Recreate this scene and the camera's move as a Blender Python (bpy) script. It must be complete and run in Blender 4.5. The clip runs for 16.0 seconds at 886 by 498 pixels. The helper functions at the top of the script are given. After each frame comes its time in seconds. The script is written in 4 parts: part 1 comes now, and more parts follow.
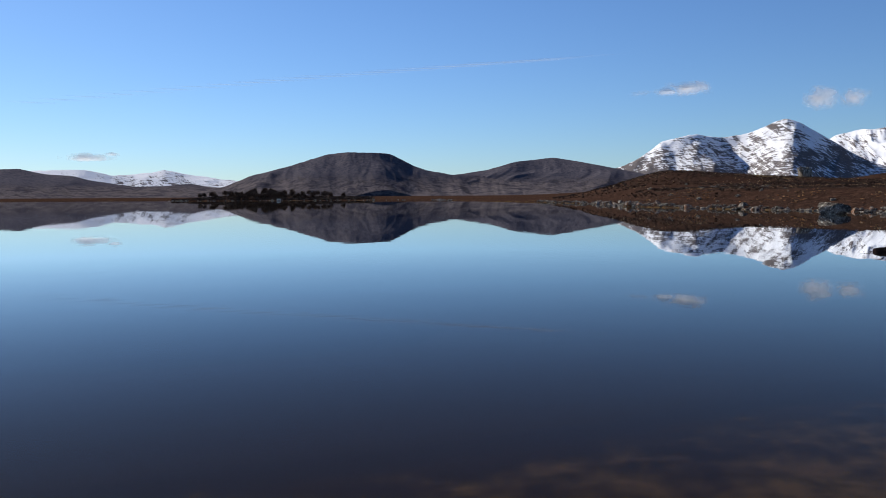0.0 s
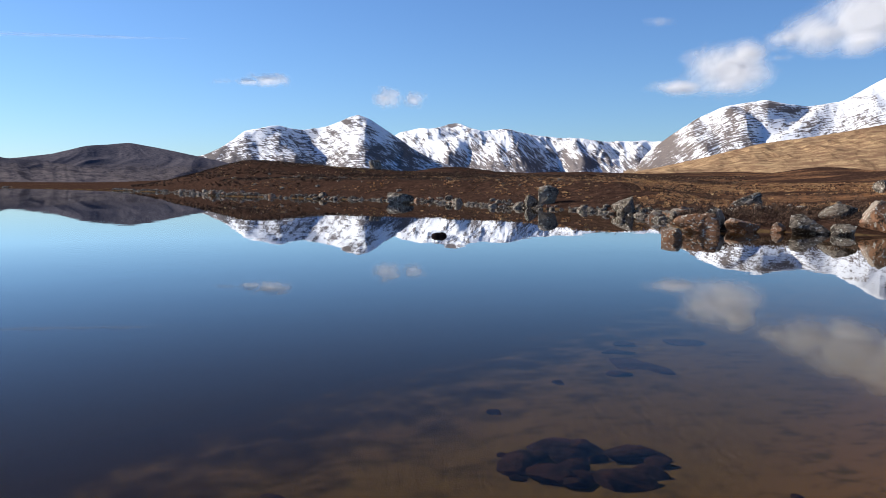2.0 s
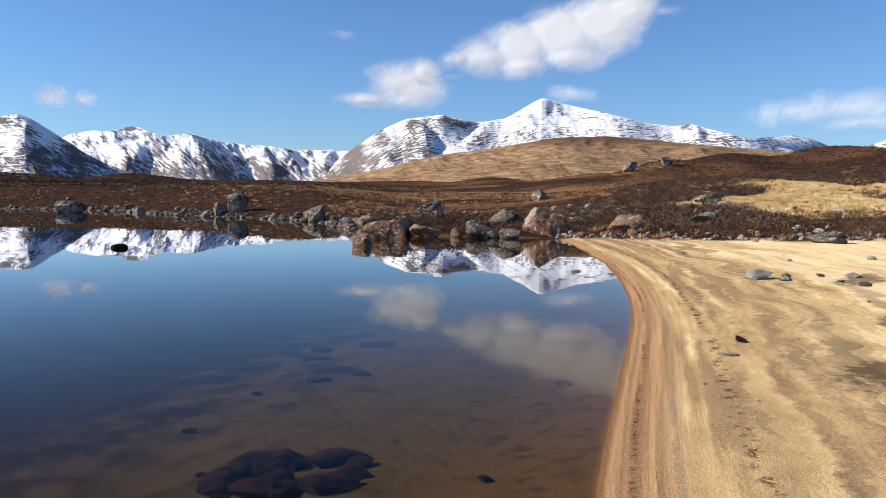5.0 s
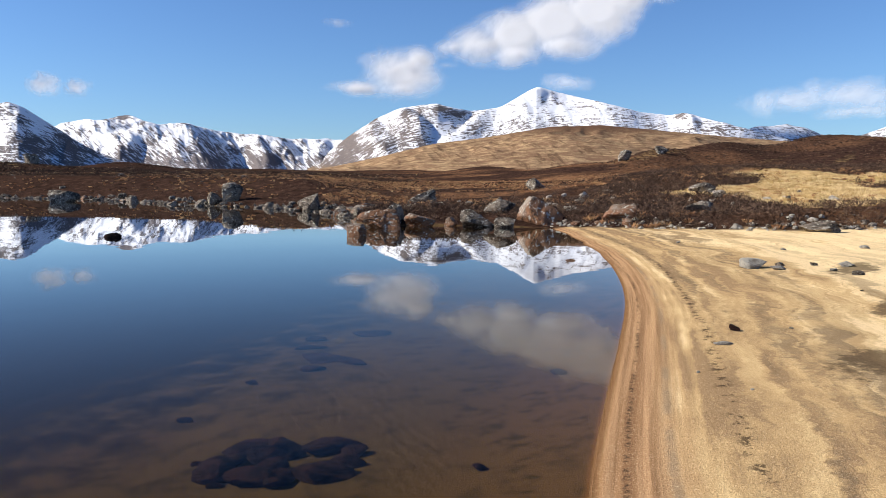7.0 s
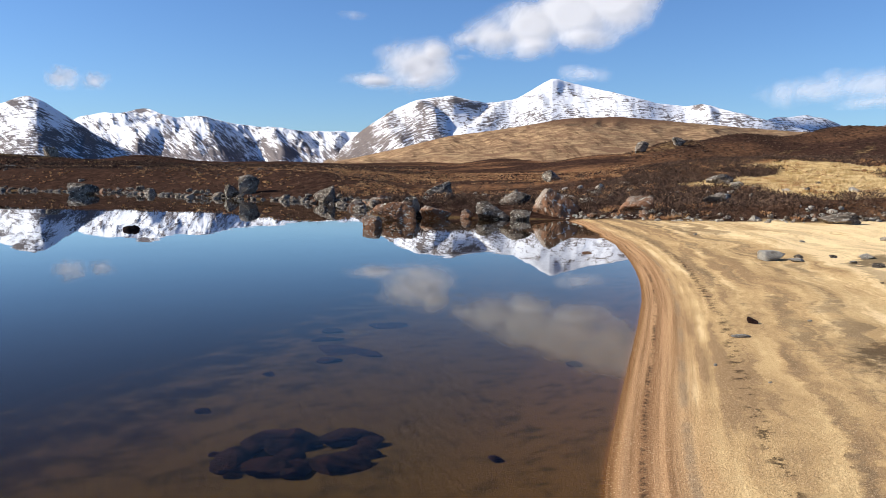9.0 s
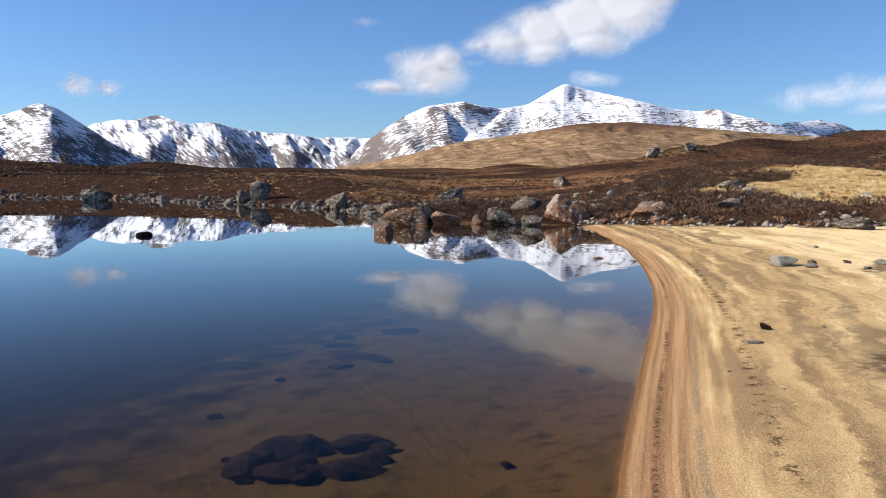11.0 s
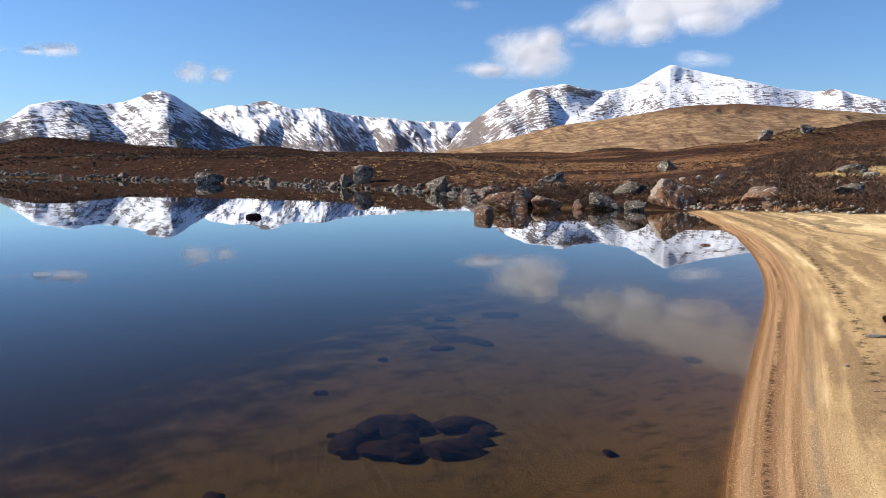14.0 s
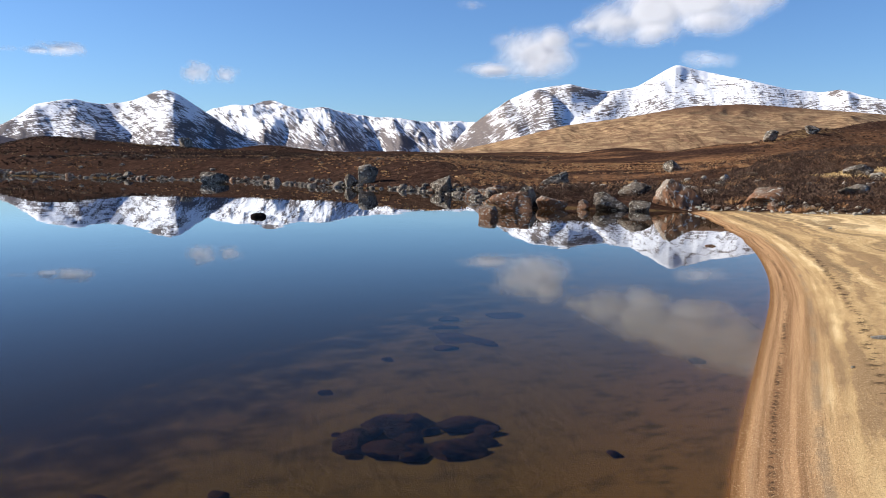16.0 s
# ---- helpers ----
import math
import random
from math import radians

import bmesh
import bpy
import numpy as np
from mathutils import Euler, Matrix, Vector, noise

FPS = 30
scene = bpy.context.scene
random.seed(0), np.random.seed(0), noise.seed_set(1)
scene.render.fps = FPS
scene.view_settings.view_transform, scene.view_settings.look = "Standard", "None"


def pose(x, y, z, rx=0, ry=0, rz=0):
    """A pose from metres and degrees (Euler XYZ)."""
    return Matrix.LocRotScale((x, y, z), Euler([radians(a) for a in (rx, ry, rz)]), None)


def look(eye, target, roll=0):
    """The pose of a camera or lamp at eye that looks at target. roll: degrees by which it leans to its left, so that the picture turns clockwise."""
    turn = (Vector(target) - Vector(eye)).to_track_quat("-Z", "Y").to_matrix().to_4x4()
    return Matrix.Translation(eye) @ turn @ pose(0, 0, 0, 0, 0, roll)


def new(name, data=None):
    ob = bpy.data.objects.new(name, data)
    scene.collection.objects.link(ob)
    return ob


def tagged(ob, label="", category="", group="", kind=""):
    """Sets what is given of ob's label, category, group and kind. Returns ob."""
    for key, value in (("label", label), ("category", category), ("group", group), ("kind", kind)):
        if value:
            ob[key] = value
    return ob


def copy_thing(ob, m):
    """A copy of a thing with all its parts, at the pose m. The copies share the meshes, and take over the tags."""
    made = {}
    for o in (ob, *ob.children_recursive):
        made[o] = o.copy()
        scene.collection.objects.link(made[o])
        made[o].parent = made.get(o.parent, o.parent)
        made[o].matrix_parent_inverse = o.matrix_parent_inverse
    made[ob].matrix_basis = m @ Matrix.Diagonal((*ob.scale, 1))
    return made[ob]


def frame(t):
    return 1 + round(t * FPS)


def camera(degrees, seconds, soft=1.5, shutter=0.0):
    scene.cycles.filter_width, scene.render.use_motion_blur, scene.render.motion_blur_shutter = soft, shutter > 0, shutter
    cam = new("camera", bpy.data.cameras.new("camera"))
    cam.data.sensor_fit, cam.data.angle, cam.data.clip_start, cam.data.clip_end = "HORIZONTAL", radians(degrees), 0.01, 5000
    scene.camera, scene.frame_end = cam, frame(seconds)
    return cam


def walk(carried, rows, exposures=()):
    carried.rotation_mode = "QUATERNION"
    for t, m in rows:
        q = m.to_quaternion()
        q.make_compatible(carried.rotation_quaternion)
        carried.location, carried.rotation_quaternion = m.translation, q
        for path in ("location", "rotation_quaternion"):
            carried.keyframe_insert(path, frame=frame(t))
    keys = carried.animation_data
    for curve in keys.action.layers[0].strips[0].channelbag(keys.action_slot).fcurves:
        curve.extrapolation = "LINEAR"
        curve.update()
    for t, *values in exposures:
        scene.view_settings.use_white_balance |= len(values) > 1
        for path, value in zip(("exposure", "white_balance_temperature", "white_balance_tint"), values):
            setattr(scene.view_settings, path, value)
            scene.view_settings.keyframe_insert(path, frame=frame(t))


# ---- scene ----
# ---- camera and walk ----
EYE = (0.0, 0.0, 1.65)
cam = camera(58.64, 16.0, soft=0.7)


def stance(yaw, pitch, roll, sway):
    """Where the standing camera looks: degrees to the left, upwards, its lean, and its sway to the right in metres."""
    return pose(*EYE, 0, 0, yaw) @ pose(sway, 0, 0, 90 + pitch) @ pose(0, 0, 0, 0, 0, -roll)


PATH = [
    (0.0, 0.0, -3.795, 0.366, 0.062),
    (0.5, -8.569, -4.146, 0.31, 0.059),
    (1.0, -16.656, -4.498, 0.046, 0.056),
    (1.5, -21.945, -4.727, -0.292, 0.048),
    (2.0, -29.511, -4.582, -0.362, 0.038),
    (2.5, -35.579, -4.423, -0.337, 0.024),
    (3.0, -41.342, -4.068, -0.346, 0.010),
    (3.5, -45.629, -3.71, -0.594, 0.000),
    (4.0, -48.957, -3.683, -0.985, 0.000),
    (6.5, -52.494, -4.047, -0.36, 0.000),
    (7.0, -52.057, -4.632, -0.457, 0.000),
    (7.5, -51.611, -4.75, -0.396, 0.000),
    (8.0, -51.494, -4.95, -0.448, 0.000),
    (8.5, -51.296, -5.111, -0.505, 0.000),
    (9.0, -50.913, -5.201, -0.35, 0.000),
    (11.5, -50.019, -4.745, -0.218, 0.000),
    (12.0, -49.663, -4.829, -0.158, 0.000),
    (12.5, -47.477, -5.027, -0.331, -0.010),
    (13.0, -44.7, -5.436, -0.29, -0.021),
    (13.5, -43.215, -5.909, -0.276, -0.028),
    (14.0, -42.904, -5.982, -0.31, -0.032),
    (14.5, -42.556, -5.879, -0.404, -0.036),
    (15.0, -42.452, -5.926, -0.478, -0.036),
    (15.5, -42.376, -5.941, -0.411, -0.036),
    (16.0, -42.589, -5.991, -0.457, -0.036),
]
walk(cam, [(t, stance(a, b, c, d)) for t, a, b, c, d in PATH],
     exposures=[(0.0, 0.30), (0.5, 0.46), (1.0, 0.62), (2.5, 0.70), (16.0, 0.72)])

# ---- world and sun ----
SUN_LEFT, SUN_UP = 40.0, 31.0
world = bpy.data.worlds.new("sky")
scene.world = world
world.use_nodes = True
sky = world.node_tree.nodes.new("ShaderNodeTexSky")
sky.sky_type = "NISHITA"
sky.sun_disc = False
sky.sun_elevation, sky.sun_rotation = radians(SUN_UP), radians(-SUN_LEFT)
sky.air_density, sky.dust_density, sky.ozone_density = 1.0, 0.12, 2.0
back = world.node_tree.nodes["Background"]
back.inputs["Strength"].default_value = 0.066
# a cold, clear northern sky
cold = world.node_tree.nodes.new("ShaderNodeMix")
cold.data_type, cold.blend_type = "RGBA", "MULTIPLY"
cold.inputs[0].default_value, cold.inputs[7].default_value = 1.0, (0.63, 0.88, 1.27, 1)
world.node_tree.links.new(sky.outputs["Color"], cold.inputs[6])
world.node_tree.links.new(cold.outputs[2], back.inputs["Color"])

sun = new("sun", bpy.data.lights.new("sun", "SUN"))
sun.data.energy, sun.data.angle, sun.data.color = 5.0, radians(0.53), (1.0, 0.93, 0.83)
sun_way = Vector((-math.sin(radians(SUN_LEFT)) * math.cos(radians(SUN_UP)),
                  math.cos(radians(SUN_LEFT)) * math.cos(radians(SUN_UP)), math.sin(radians(SUN_UP))))
sun.matrix_world = look(sun_way * 50, (0, 0, 0))


# ---- materials ----
def material(name):
    """A new node material: its tree, its Principled shader and a maker of linked nodes."""
    m = bpy.data.materials.new(name)
    m.use_nodes = True
    t = m.node_tree

    def node(kind, values=None, **settings):
        n = t.nodes.new("ShaderNode" + kind)
        for key, value in settings.items():
            setattr(n, key, value)
        for key, value in (values or {}).items():
            if isinstance(value, bpy.types.NodeSocket):
                t.links.new(value, n.inputs[key])
            else:
                n.inputs[key].default_value = value
        return n

    return m, t, t.nodes["Principled BSDF"], node


def place_of(node, scale=(1, 1, 1), local=False):
    """Coordinates in metres, stretched."""
    if local:
        src = node("TexCoord").outputs["Object"]
    else:
        src = node("NewGeometry").outputs["Position"]
    return node("Mapping", {"Vector": src, "Scale": scale}).outputs["Vector"]


def noise_of(node, vec, scale, detail=6.0, rough=0.6, distort=0.0):
    return node("TexNoise", {"Vector": vec, "Scale": scale, "Detail": detail, "Roughness": rough, "Distortion": distort}).outputs["Fac"]


def ramp(node, fac, *stops):
    n = node("ValToRGB", {"Fac": fac})
    e = n.color_ramp.elements
    while len(e) < len(stops):
        e.new(0.5)
    for k, (at, col) in enumerate(stops):
        e[k].position, e[k].color = at, (*col, 1) if len(col) == 3 else (col[0],) * 3 + (1,)
    return n.outputs["Color"]


def mix(node, fac, a, b):
    n = node("Mix", data_type="RGBA")
    t = n.id_data
    for key, value in ((0, fac), (6, a), (7, b)):
        if isinstance(value, bpy.types.NodeSocket):
            t.links.new(value, n.inputs[key])
        elif key == 0:
            n.inputs[key].default_value = value
        else:
            n.inputs[key].default_value = (*value, 1)
    return n.outputs[2]


def sums(node, op, a, b, c=None, clamp=False):
    n = node("Math", operation=op, use_clamp=clamp)
    for key, value in ((0, a), (1, b), (2, c)):
        if isinstance(value, bpy.types.NodeSocket):
            n.id_data.links.new(value, n.inputs[key])
        elif value is not None:
            n.inputs[key].default_value = value
    return n.outputs[0]


def smooth(node, x, a, b):
    n = node("MapRange", {"Value": x, "From Min": a, "From Max": b}, interpolation_type="SMOOTHSTEP")
    return n.outputs["Result"]


def value_of(node, name):
    return node("Attribute", attribute_name=name).outputs["Fac"]


def finish(t, bsdf, colour, rough=0.85, bump=None, node=None, strength=0.5, distance=0.02, gloss=0.3):
    t.links.new(colour, bsdf.inputs["Base Color"])
    if isinstance(rough, bpy.types.NodeSocket):
        t.links.new(rough, bsdf.inputs["Roughness"])
    else:
        bsdf.inputs["Roughness"].default_value = rough
    bsdf.inputs["Specular IOR Level"].default_value = gloss
    if bump is not None:
        b = node("Bump", {"Height": bump, "Strength": strength, "Distance": distance})
        t.links.new(b.outputs["Normal"], bsdf.inputs["Normal"])


def ground_material():
    """Sand, lake bed, heather moor and pale grass, by what covers each place; deep bed and backlit moor are darkened in
    colour.
    """
    m, t, bsdf, node = material("ground_cover")
    pos = place_of(node)
    shore, sand, grass = value_of(node, "shore"), value_of(node, "sand"), value_of(node, "grass")
    # sand in long bands along the water's edge, straight beside it and wandering further up
    inland = sums(node, "MAXIMUM", shore, 0.0)
    warp = noise_of(node, pos, 0.11, 1.5)
    bends = sums(node, "MULTIPLY", sums(node, "SUBTRACT", noise_of(node, pos, 0.42, 2.5, 0.5), 0.5), sums(node, "MULTIPLY", smooth(node, shore, 0.45, 2.6), 1.05))
    kinks = sums(node, "MULTIPLY", sums(node, "SUBTRACT", noise_of(node, pos, 2.4, 6, 0.68), 0.5), sums(node, "MULTIPLY", smooth(node, shore, 0.4, 1.2), 0.34))
    band = sums(node, "ADD", sums(node, "POWER", inland, 0.85), sums(node, "ADD", bends, kinks))
    xyz = node("SeparateXYZ", {"Vector": pos})
    along = sums(node, "MULTIPLY_ADD", xyz.outputs["Y"], 0.5, sums(node, "MULTIPLY", xyz.outputs["X"], 0.87))
    line = node("CombineXYZ", {"X": band, "Y": sums(node, "MULTIPLY", along, 0.032), "Z": 0.0}).outputs[0]
    fine = noise_of(node, pos, 42.0, 5, 0.75)
    grit = noise_of(node, pos, 75.0, 4, 0.85)
    mottle = noise_of(node, pos, 1.5, 9, 0.72)
    bands = sums(node, "MULTIPLY_ADD", noise_of(node, line, 12.0, 5, 0.62), 0.42, sums(node, "MULTIPLY", noise_of(node, line, 2.9, 4, 0.58), 0.62))
    stretch = sums(node, "ADD", bands, sums(node, "ADD", sums(node, "MULTIPLY", sums(node, "SUBTRACT", mottle, 0.5), 0.22), sums(node, "MULTIPLY_ADD", smooth(node, shore, 1.2, 6.0), 0.14, sums(node, "MULTIPLY", sums(node, "MULTIPLY", smooth(node, shore, 0.5, 0.9), smooth(node, shore, 3.2, 1.4)), -0.06))))
    dry = ramp(node, stretch, (0.41, (0.30, 0.192, 0.098)), (0.475, (0.46, 0.302, 0.142)), (0.545, (0.57, 0.392, 0.188)), (0.63, (0.80, 0.590, 0.315)))
    # grey silt in the hollows between the bands
    silt = sums(node, "MULTIPLY", smooth(node, sums(node, "ADD", noise_of(node, node("Mapping", {"Vector": line, "Location": (3.1, 0.7, 0)}).outputs[0], 2.9, 5, 0.6), sums(node, "MULTIPLY", sums(node, "SUBTRACT", noise_of(node, pos, 5.0, 7, 0.75), 0.5), 0.30)), 0.50, 0.60),
                sums(node, "MULTIPLY", smooth(node, noise_of(node, pos, 0.75, 5, 0.65), 0.30, 0.50), smooth(node, shore, 0.55, 1.0)))
    dry = mix(node, sums(node, "MULTIPLY", silt, sums(node, "MULTIPLY_ADD", smooth(node, shore, 5.0, 2.0), 0.5, 0.3)), dry, (0.20, 0.137, 0.078))
    wet = mix(node, smooth(node, noise_of(node, node("CombineXYZ", {"X": shore, "Y": sums(node, "MULTIPLY", along, 0.012), "Z": 5.0}).outputs[0], 11.0, 4, 0.6), 0.38, 0.62), (0.24, 0.130, 0.064), (0.42, 0.245, 0.122))
    sandy = mix(node, smooth(node, sums(node, "MULTIPLY_ADD", warp, 0.35, shore), 0.42, 0.85), wet, dry)
    sandy = mix(node, smooth(node, shore, 0.10, 0.02), sandy, (0.17, 0.085, 0.036))
    # a thin grey line a step above the water
    grey = smooth(node, sums(node, "ABSOLUTE", sums(node, "SUBTRACT", sums(node, "MULTIPLY_ADD", fine, 0.05, sums(node, "MULTIPLY_ADD", warp, 0.10, shore)), 0.52), 0), 0.05, 0.01)
    sandy = mix(node, sums(node, "MULTIPLY", grey, sums(node, "MULTIPLY", smooth(node, mottle, 0.38, 0.6), 0.6)), sandy, (0.20, 0.15, 0.10))
    # grains, each lighter or darker than the next
    sandy = mix(node, sums(node, "MULTIPLY", smooth(node, grit, 0.47, 0.35), 0.6), sandy, (0.16, 0.09, 0.04))
    sandy = mix(node, sums(node, "MULTIPLY", smooth(node, grit, 0.55, 0.67), 0.45), sandy, (0.85, 0.66, 0.40))
    # broken lines of dark scraps left by the water
    scrap = sums(node, "MULTIPLY", smooth(node, sums(node, "ABSOLUTE", sums(node, "SUBTRACT", sums(node, "MULTIPLY_ADD", warp, 0.12, shore), 0.24), 0), 0.040, 0.0),
                 smooth(node, sums(node, "MULTIPLY_ADD", noise_of(node, pos, 19.0, 6, 0.75), 0.7, sums(node, "MULTIPLY", noise_of(node, pos, 1.1, 4, 0.6), 0.3)), 0.47, 0.57))
    scrap2 = sums(node, "MULTIPLY", smooth(node, sums(node, "ABSOLUTE", sums(node, "SUBTRACT", sums(node, "MULTIPLY_ADD", warp, 0.5, shore), 1.10), 0), 0.11, 0.0),
                  smooth(node, noise_of(node, pos, 8.0, 6, 0.75), 0.50, 0.58))
    sandy = mix(node, sums(node, "MULTIPLY", sums(node, "MAXIMUM", scrap, scrap2), 0.85), sandy, (0.045, 0.03, 0.02))
    # damp dark silt lying in two shallow dips
    for cx, cy, rx, ry in ((7.75, 1.15, 0.95, 0.42), (16.2, 2.9, 1.5, 0.5), (11.5, 1.6, 1.3, 0.25)):
        off = node("VectorMath", {0: node("Mapping", {"Vector": node("VectorMath", {0: pos, 1: (-cx, -cy, 0)}, operation="ADD").outputs[0], "Rotation": (0, 0, -0.38), "Scale": (1 / rx, 1 / ry, 0)}).outputs[0]}, operation="LENGTH").outputs["Value"]
        dip = smooth(node, sums(node, "MULTIPLY_ADD", sums(node, "SUBTRACT", noise_of(node, pos, 3.4, 7, 0.75), 0.5), 2.6, off), 0.95, 0.5)
        sandy = mix(node, sums(node, "MULTIPLY", dip, 0.8), sandy, (0.085, 0.058, 0.034))
    # bed: sand on the shelf, peat silt and weed further out, its colour darkened for light lost with depth
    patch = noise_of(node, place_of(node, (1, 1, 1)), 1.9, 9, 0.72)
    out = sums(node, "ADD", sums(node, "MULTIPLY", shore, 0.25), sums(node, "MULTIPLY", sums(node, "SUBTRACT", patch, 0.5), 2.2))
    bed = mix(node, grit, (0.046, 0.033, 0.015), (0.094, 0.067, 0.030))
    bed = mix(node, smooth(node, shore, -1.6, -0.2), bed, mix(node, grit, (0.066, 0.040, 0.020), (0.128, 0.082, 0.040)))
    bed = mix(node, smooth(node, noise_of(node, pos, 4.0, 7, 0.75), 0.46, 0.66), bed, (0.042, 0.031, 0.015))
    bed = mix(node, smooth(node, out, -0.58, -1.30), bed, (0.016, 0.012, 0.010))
    # moor
    wide = noise_of(node, pos, 0.045, 6, 0.6)
    tuft = noise_of(node, pos, 1.3, 8, 0.75)
    heath = ramp(node, tuft, (0.30, (0.014, 0.009, 0.007)), (0.50, (0.040, 0.022, 0.016)), (0.72, (0.105, 0.058, 0.039)))
    russet = ramp(node, tuft, (0.30, (0.035, 0.017, 0.010)), (0.52, (0.22, 0.11, 0.055)), (0.74, (0.42, 0.25, 0.12)))
    # the knoll value also spans the left moor, its backlit darkness painted in
    moor = mix(node, sums(node, "MULTIPLY", sums(node, "MULTIPLY", smooth(node, wide, 0.44, 0.64), smooth(node, shore, 2.0, 14.0)), sums(node, "SUBTRACT", 1.0, sums(node, "MULTIPLY", value_of(node, "knoll"), 0.9))), heath, russet)
    straw = ramp(node, tuft, (0.28, (0.25, 0.15, 0.055)), (0.5, (0.48, 0.33, 0.13)), (0.72, (0.62, 0.46, 0.22)))
    moor = mix(node, smooth(node, sums(node, "ADD", grass, sums(node, "MULTIPLY", sums(node, "SUBTRACT", tuft, 0.5), 0.8)), 0.35, 0.75), moor, straw)
    land_col = mix(node, sand, moor, sandy)
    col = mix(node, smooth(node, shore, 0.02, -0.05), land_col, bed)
    dry_moor = sums(node, "MULTIPLY", sums(node, "SUBTRACT", 1.0, sand), smooth(node, shore, 0.0, 0.3))
    bump = sums(node, "ADD", sums(node, "MULTIPLY", tuft, dry_moor), sums(node, "MULTIPLY", sums(node, "ADD", sums(node, "MULTIPLY", fine, 0.8), sums(node, "MULTIPLY", stretch, 1.3)), sums(node, "MULTIPLY", sand, 0.07)))
    ripple = node("TexWave", {"Vector": node("Mapping", {"Vector": pos, "Rotation": (0, 0, 0.5)}).outputs[0], "Scale": 2.6, "Distortion": 7.0, "Detail": 3.0, "Detail Scale": 1.6}).outputs["Fac"]
    bump = sums(node, "ADD", bump, sums(node, "MULTIPLY", ripple, sums(node, "MULTIPLY", sums(node, "MULTIPLY", smooth(node, shore, -0.3, -1.2), smooth(node, shore, -5.0, -2.0)), 0.011)))
    finish(t, bsdf, col, 0.95, bump, node, 0.9, 0.25, 0.0)
    return m


def water_material():
    """Clear, peat-brown water: mirror and window by Fresnel."""
    m, t, bsdf, node = material("lake_water")
    t.nodes.remove(bsdf)
    pos = place_of(node, (1, 1, 1))
    swell = noise_of(node, pos, 0.35, 3, 0.5)
    ripple = noise_of(node, pos, 2.2, 2, 0.5)
    bump = node("Bump", {"Height": sums(node, "MULTIPLY_ADD", ripple, 0.08, swell), "Strength": 0.5, "Distance": 0.0045}).outputs["Normal"]
    fresnel = node("Fresnel", {"IOR": 1.333, "Normal": bump}).outputs["Fac"]
    mirror = sums(node, "MINIMUM", sums(node, "MULTIPLY", sums(node, "POWER", fresnel, 1.9), 1.88), 0.86)
    clear = node("BsdfTransparent", {"Color": (0.74, 0.65, 0.47, 1)}).outputs[0]
    shine = node("BsdfGlossy", {"Color": (0.92, 0.95, 0.98, 1), "Roughness": 0.010, "Normal": bump}).outputs[0]
    both = node("MixShader", {0: mirror, 1: clear, 2: shine}).outputs[0]
    t.links.new(both, t.nodes["Material Output"].inputs["Surface"])
    return m


def rock_material(name, grey, dark, lichen, rust=None, rust_up=0.35, moss=0.0):
    m, t, bsdf, node = material(name)
    pos = place_of(node, local=True)
    rnd = node("ObjectInfo").outputs["Random"]
    spot = node("Mapping", {"Vector": pos, "Location": node("CombineXYZ", {"X": sums(node, "MULTIPLY", rnd, 40.0)}).outputs[0]}).outputs[0]
    broad = noise_of(node, spot, 1.7, 6, 0.65)
    fine = noise_of(node, spot, 14.0, 6, 0.75)
    col = mix(node, smooth(node, sums(node, "ADD", broad, sums(node, "MULTIPLY", sums(node, "SUBTRACT", fine, 0.5), 0.6)), 0.40, 0.60), dark, grey)
    if rust:
        up = node("SeparateXYZ", {"Vector": pos}).outputs["Z"]
        stain = smooth(node, sums(node, "ADD", up, sums(node, "MULTIPLY", sums(node, "SUBTRACT", broad, 0.5), 1.4)), rust_up + 0.2, rust_up - 0.2)
        col = mix(node, stain, col, mix(node, fine, rust, tuple(c * 0.45 for c in rust)))
    crust = noise_of(node, spot, 9.5, 8, 0.72, 0.4)
    col = mix(node, smooth(node, crust, 0.55, 0.60), col, lichen)
    if moss:
        up = node("SeparateXYZ", {"Vector": node("NewGeometry").outputs["Normal"]}).outputs["Z"]
        cap = smooth(node, sums(node, "ADD", up, sums(node, "MULTIPLY", sums(node, "SUBTRACT", fine, 0.5), 1.2)), 0.75, 0.95)
        col = mix(node, sums(node, "MULTIPLY", cap, moss), col, (0.035, 0.03, 0.018))
    crack = sums(node, "ABSOLUTE", sums(node, "SUBTRACT", noise_of(node, spot, 2.4, 3, 0.5, 0.8), 0.5), 0)
    split = smooth(node, crack, 0.0, 0.010)
    col = mix(node, split, dark, col)
    finish(t, bsdf, col, 0.86, sums(node, "ADD", sums(node, "MULTIPLY_ADD", broad, 1.5, sums(node, "MULTIPLY", split, 0.8)), fine), node, 1.0, 0.13, 0.1)
    return m


